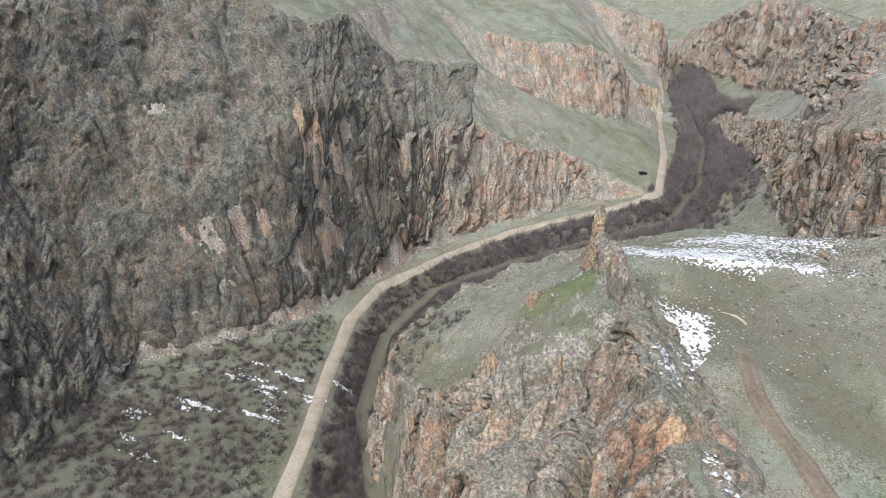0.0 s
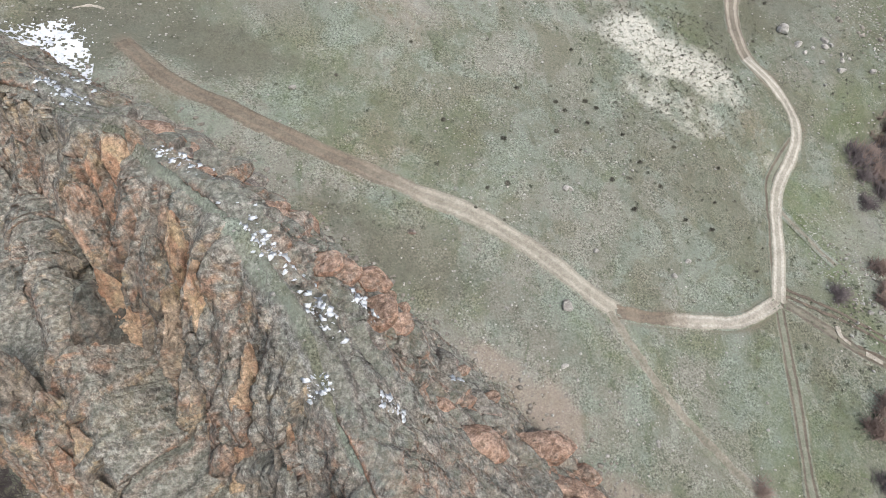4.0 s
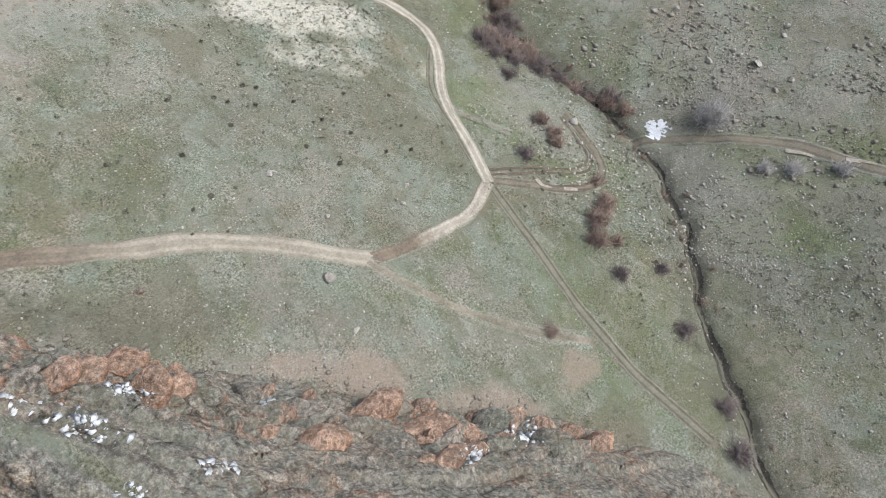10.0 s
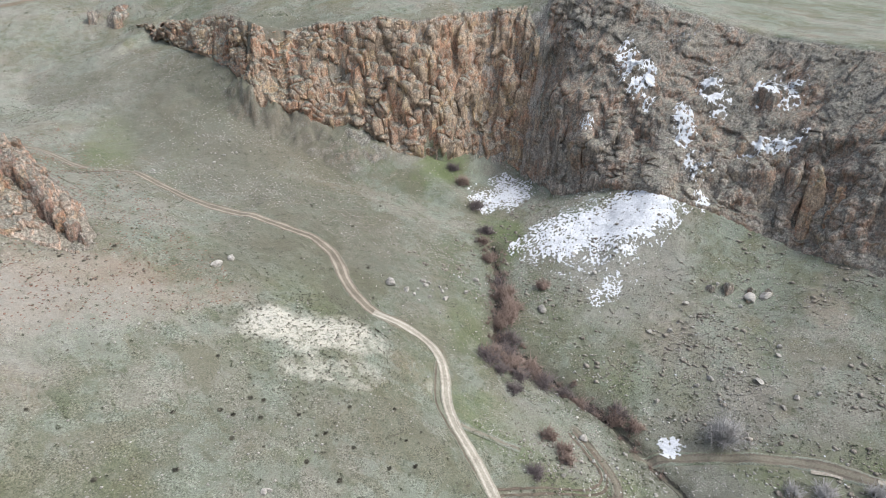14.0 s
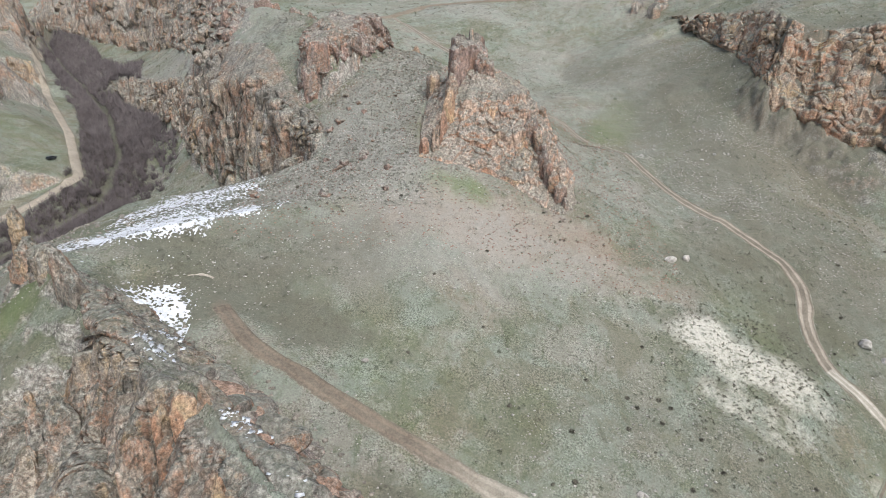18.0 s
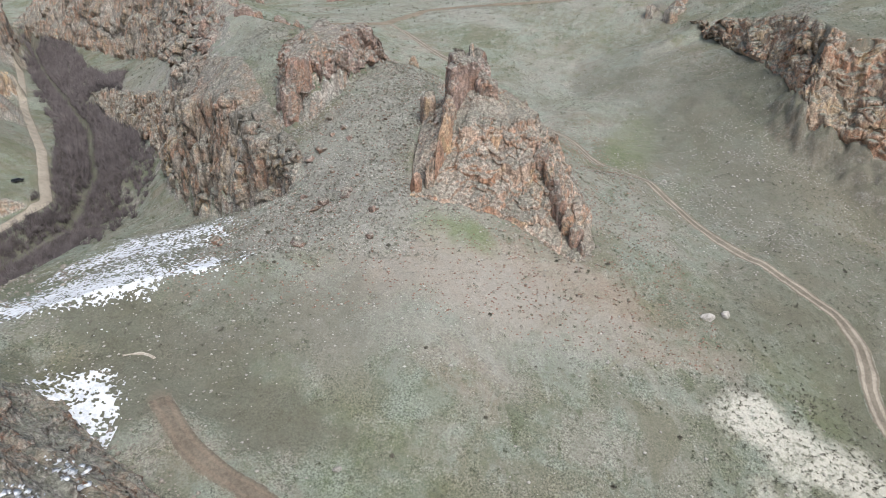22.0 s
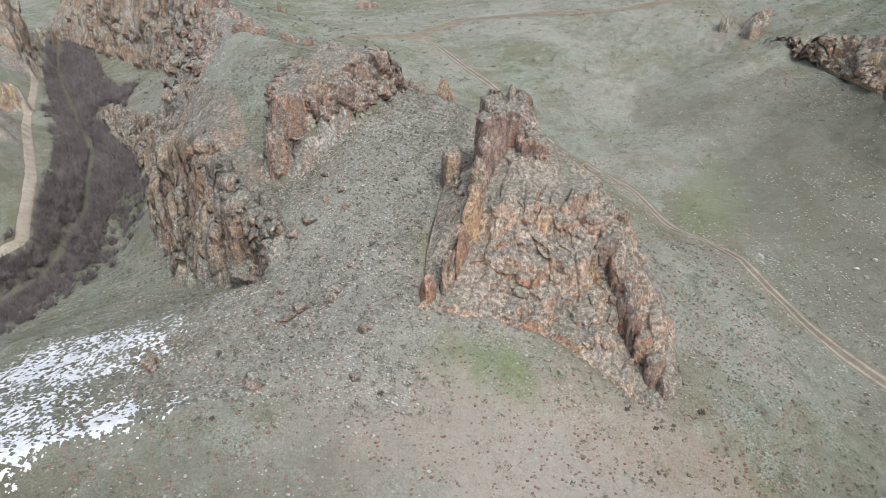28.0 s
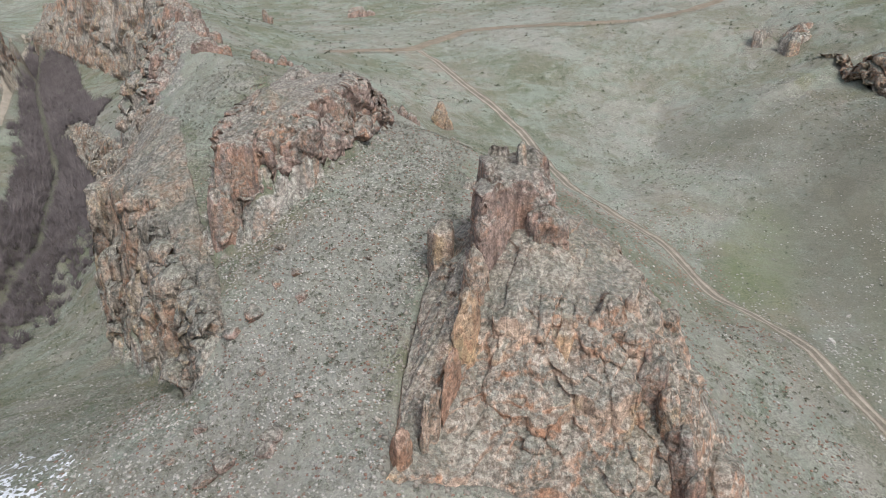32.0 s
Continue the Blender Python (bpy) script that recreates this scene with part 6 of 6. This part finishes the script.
p = strewn(4000, -420, 420, 320, 540)
scatter("sagebrush_cover", "distant low sagebrush on the hills", "sagebrush", p, np.random.uniform(0.3, 0.8, len(p)), tv, tf, sage_mat)


bush_v, bush_f = tuft(70, 8, 1.0, 0.8)
bush_me = mesh_of("foliage", np.array(bush_v), bush_f, dead_bush_mat)
stem_v, stem_f = spire_mesh(0.5, 0.12, 0.12, 0.5, (0, 0), 0.12, 3)
stem_me = mesh_of("stem", stem_v * (1, 1, 0.4), stem_f, twig_mat)
first = None
for x, y in ((20, 78), (24, 79), (36, 90), (39, 95), (43, 92), (46, 96), (17, 74), (22, 72), (58, 72), (61, 88), (52, 84), (45, 80), (66, 76), (70, 84), (30, 100), (10, 108), (0, 118), (14, 92), (48, 74), (40, 86), (37.5, 97), (44, 97.5), (50, 90), (55, 79), (63, 70), (25, 88), (-5, 100), (20, 120), (44, 110), (62, 128), (70, 134), (84, 140), (92, 118), (100, 130), (-35, 150), (-40, 143), (-30, 135), (-8, 140), (12, 128), (26, 130), (33, 152), (35, 147), (38, 154), (32, 146), (36, 158), (40, 150), (30, 143), (34, 161), (28, 148), (110, 150), (118, 160), (125, 175), (130, 160), (105, 165), (115, 185), (96, 190)):
    size = random.uniform(0.2, 0.52)
    m = pose(x, y, float(bilinear_ground(x, y)), 0, 0, random.uniform(0, 360)) @ Matrix.Diagonal((size, size, size * 0.9, 1))
    bush = group("shrub", "small dark brown shrub on open turf", "shrub", (0, 0, 0), "shrubs on the meadow")
    part("foliage", bush_me, bush)
    part("stem", stem_me, bush)
    bush.matrix_basis = m


def thicket(places, twigs, reach, tall, seed, thick=1.0):
    """Bare shrubs: sprays of thin tapering stems, each with side twigs."""
    rnd = np.random.RandomState(seed)
    n = len(places) * twigs
    base = np.repeat(places, twigs, 0)
    size = np.repeat(rnd.uniform(0.6, 1.3, len(places)), twigs)
    a, e = rnd.uniform(0, 6.283, n), np.abs(rnd.normal(0, 0.7, n))
    d = np.stack([np.cos(a) * np.sin(e) * reach, np.sin(a) * np.sin(e) * reach, np.cos(e) * tall], 1)
    start = base + np.stack([rnd.normal(0, 0.3, n), rnd.normal(0, 0.3, n), 0 * a - 0.1], 1) * size[:, None]
    tip = start + d * (size * rnd.uniform(0.55, 1.1, n))[:, None]
    k = rnd.uniform(0.3, 0.8, (n, 1))
    s2 = start + (tip - start) * k
    t2 = s2 + ((tip - start) * 0.45 + rnd.normal(0, 0.35, (n, 3)) * size[:, None] * reach)
    t2[:, 2] = np.maximum(t2[:, 2], s2[:, 2] + 0.1)
    s3 = start + (tip - start) * np.clip(k - 0.2, 0.2, 1)
    t3 = s3 + ((tip - start) * 0.35 + rnd.normal(0, 0.4, (n, 3)) * size[:, None] * reach)
    t3[:, 2] = np.maximum(t3[:, 2], s3[:, 2] + 0.1)
    S, T = np.concatenate([start, s2, s3]), np.concatenate([tip, t2, t3])
    r = thick * np.concatenate([np.full(n, 0.05), np.full(2 * n, 0.032)]) * np.tile(size, 3)
    V = np.stack([S + r[:, None] * np.array(q) for q in ((1, 0, 0), (-0.5, 0.87, 0), (-0.5, -0.87, 0))] + [T], 1).reshape(-1, 3)
    F = (np.array([(0, 1, 3), (1, 2, 3), (2, 0, 3)])[None] + 4 * np.arange(len(S))[:, None, None]).reshape(-1, 3)
    return V, F


def belt(course, lo, hi, n, x0=-1e9, y1=1e9, seed=1):
    rnd = np.random.RandomState(seed)
    q = along(course, 1.0)[0]
    d = np.gradient(q, axis=0)
    i = rnd.randint(0, len(q), n)
    off = rnd.uniform(lo, hi, n)
    x, y = q[i, 0] - d[i, 1] * off, q[i, 1] + d[i, 0] * off
    keep = (reach_of(x, y, GRAVEL) > 3.2) & (bilinear(COVER, FINE, x, y) < 0.3) & (reach_of(x, y, RIVER) > 2.0)
    keep &= (lay(x, y) < lay(q[i, 0], q[i, 1]) + 24) & (np.hypot(lay(x + 2, y) - lay(x - 2, y), lay(x, y + 2) - lay(x, y - 2)) / 4 < 1.3)
    return np.stack([x, y, bilinear_ground(x, y)], 1)[keep]


near_river = RIVER[2:13]
V, F = thicket(belt(near_river, -18, 15, 6500, seed=1), 12, 2.7, 2.0, 2, 1.7)
tagged(new("riverside_brush", mesh_of("riverside_brush", V, F, twig_mat)), "bare purple-grey willow brush along the river", "brush", kind="stuff")
V, F = thicket(belt(RIVER[7:14], -32, 16, 2600, seed=3), 16, 3.4, 3.2, 4, 2.5)
tagged(new("riverside_trees", mesh_of("riverside_trees", V, F, far_twig_mat)), "bare leafless trees crowding the canyon floor", "brush", kind="stuff")
V, F = thicket(belt(RIVER[11:17], -26, 10, 3200, seed=13), 9, 4.0, 5.0, 14, 4.6)
tagged(new("riverside_trees", mesh_of("riverside_trees", V, F, far_twig_mat)), "distant bare trees along the river", "brush", kind="stuff")
rnd = np.random.RandomState(8)
q = np.stack([rnd.uniform(-175, -100, 2400), rnd.uniform(-20, 90, 2400)], 1)
q = q[(reach_of(q[:, 0], q[:, 1], GRAVEL) > 4) & (bilinear(COVER, FINE, q[:, 0], q[:, 1]) < 0.3)]
V, F = thicket(np.column_stack([q, bilinear_ground(q[:, 0], q[:, 1])]), 12, 2.0, 1.2, 5, 1.5)
tagged(new("slope_brush", mesh_of("slope_brush", V, F, twig_mat)), "bare grey shrubs below the canyon wall", "brush", kind="stuff")

# single bare bushes along the stream
shrub_sets = []
for k, mat in enumerate((red_twig_mat, red_twig_mat, bush_mat, pale_twig_mat)):
    V, F = thicket(np.array([(0.6 * math.cos(j * 2.1), 0.6 * math.sin(j * 2.1), 0.0) for j in range(4)]), 34, 1.9, 1.7, 20 + k, 1.5)
    half = len(F) // 3
    shrub_sets.append((mesh_of("stem_frame", V, F[:half], mat), mesh_of("twig_crown", V, F[half:], mat)))
for x, y, size, kind in ((129, 99, 1.5, 0), (126, 97, 1.3, 0), (118, 94, 1.2, 1), (109, 89, 1.3, 0), (112, 86, 1.2, 2), (106, 84, 1.0, 2), (116, 81, 1.1, 0), (114, 77, 1.2, 1), (115, 70, 1.0, 2), (116, 66, 1.2, 1), (117, 61, 1.1, 1), (118, 56, 1.1, 0), (119, 51, 0.9, 0), (104, 77, 1.0, 2), (149, 128, 1.3, 1), (143, 120, 1.1, 0), (156, 133, 1.3, 2), (165, 146, 1.4, 2), (173, 160, 1.3, 0), (176, 168, 1.4, 2), (142, 97, 1.0, 0), (90, 37, 0.9, 0), (93, 42, 0.8, 1), (80, 32, 1.0, 0), (83, 29, 0.9, 1), (95, 55, 0.8, 0), (123, 11, 1.0, 3), (128, 3, 0.9, 3), (120, 16, 0.8, 3), (62, -12, 1.1, 2), (68, -6, 0.9, 2), (76, 8, 0.9, 2), (55, 25, 0.8, 1), (107, 88, 1.6, 2), (115, 89, 1.6, 2), (123, 97, 1.5, 0), (113, 75, 1.4, 2), (110, 80, 1.3, 2), (117, 63, 1.3, 2), (120, 56, 1.2, 2), (98, 62, 0.9, 0), (97, 57, 0.9, 0), (86, 57, 1.0, 2), (77, 24, 0.8, 2), (85, 19, 0.7, 2), (119, 92, 1.5, 2), (133, 104, 1.5, 0), (137, 110, 1.4, 2), (111, 84, 1.5, 0), (84, 35, 1.1, 0), (88, 36, 0.9, 0)):
    bush = group("bare_bush", ("leafless reddish bush beside the stream", "leafless russet bush beside the stream", "leafless grey bush beside the stream", "bleached grey bush on the stream bank")[kind], "bush", (0, 0, 0), "bare bushes along the stream")
    part("stem_frame", shrub_sets[kind][0], bush)
    part("twig_crown", shrub_sets[kind][1], bush)
    bush.matrix_basis = pose(x, y, float(bilinear_ground(x, y)), 0, 0, random.uniform(0, 360)) @ Matrix.Diagonal((size * 1.5, size * 1.5, size * 1.3, 1))
q = belt(crook[40:], -3.5, 3.5, 150, seed=31)
q = q[(q[:, 1] > 45) | (np.random.RandomState(3).uniform(0, 1, len(q)) < 0.25)]
V, F = thicket(q, 22, 1.6, 1.4, 41, 1.4)
tagged(new("stream_brush", mesh_of("stream_brush", V, F, red_twig_mat)), "low russet brush lining the stream", "brush", kind="stuff")
tree = group("bare_tree", "large leafless grey willow beside a snow patch", "tree", (127, 33, float(bilinear_ground(127, 33))))
V, F = thicket(np.array([(127 + 1.4 * math.cos(j * 1.3), 33 + 1.4 * math.sin(j * 1.3), float(bilinear_ground(127, 33))) for j in range(9)]), 60, 6.2, 4.4, 33, 1.5)
part("limb_frame", mesh_of("limb_frame", V, F[:len(F) // 3], pale_twig_mat), tree)
part("twig_crown", mesh_of("twig_crown", V, F[len(F) // 3:], pale_twig_mat), tree)
v, f = spire_mesh(2.2, 0.5, 0.4, 0.5, (0.3, 0.1), 0.25, 5)
part("trunk", mesh_of("trunk", v + (127, 33, float(bilinear_ground(127, 33))), f, twig_mat), tree)


# ---- parked vehicles ----
def vehicle(x, y, turn, paint, label):
    """A parked estate car: shaped body and cabin, glass, lamps, four wheels."""
    z = float(bilinear_ground(x, y)) + 0.3
    car = group("car", label, "car", (x, y, z))
    m = pose(x, y, z, 0, 0, turn)
    body_mat, tree, b = material("car_paint", 0.35)
    b.inputs["Base Color"].default_value = (*paint, 1)
    glass_mat, tree, b = material("car_glass", 0.08)
    b.inputs["Base Color"].default_value = (0.02, 0.025, 0.03, 1)
    tyre_mat, tree, b = material("tyre_rubber", 0.9)
    b.inputs["Base Color"].default_value = (0.02, 0.02, 0.02, 1)

    def loft(name, prof, half_low, half_high, mat, label=""):
        bm = bmesh.new()
        low = min(p[1] for p in prof)
        high = max(p[1] for p in prof)
        sides = []
        for s in (-1, 1):
            sides.append([bm.verts.new(m @ Vector((px, s * (half_low + (half_high - half_low) * (pz - low) / (high - low)), pz))) for px, pz in prof])
        for f in sides:
            bm.faces.new(f)
        n = len(prof)
        for k in range(n):
            bm.faces.new((sides[0][k], sides[0][(k + 1) % n], sides[1][(k + 1) % n], sides[1][k]))
        bmesh.ops.recalc_face_normals(bm, faces=bm.faces)
        bmesh.ops.bevel(bm, geom=bm.edges[:], offset=0.05, segments=2, affect="EDGES")
        me = bpy.data.meshes.new(name)
        bm.to_mesh(me)
        bm.free()
        me.materials.append(mat)
        return part(name, me, car, label)

    loft("body", [(-2.3, 0.35), (2.25, 0.35), (2.3, 0.75), (1.2, 0.98), (-2.2, 1.02), (-2.35, 0.7)], 0.9, 0.86, body_mat)
    loft("window_band", [(1.2, 0.97), (0.55, 1.42), (-1.9, 1.46), (-2.2, 1.0)], 0.82, 0.66, glass_mat, "dark side and end windows")
    loft("roof", [(0.5, 1.43), (0.4, 1.52), (-1.8, 1.55), (-1.92, 1.47)], 0.68, 0.6, body_mat)
    for px, py in ((1.4, 0.8), (1.4, -0.8), (-1.4, 0.8), (-1.4, -0.8)):
        bm = bmesh.new()
        bmesh.ops.create_cone(bm, cap_ends=True, segments=20, radius1=0.36, radius2=0.36, depth=0.24)
        bmesh.ops.transform(bm, matrix=m @ pose(px, py, 0.33, 90, 0, 0), verts=bm.verts)
        me = bpy.data.meshes.new("wheel")
        bm.to_mesh(me)
        bm.free()
        me.materials.append(tyre_mat)
        part("wheel", me, car)
    return car


vehicle(-174, 272, 70, (0.03, 0.032, 0.035), "dark parked car beside the gravel road")
vehicle(-332, 533, 120, (0.75, 0.75, 0.74), "white parked car on the distant gravel road")
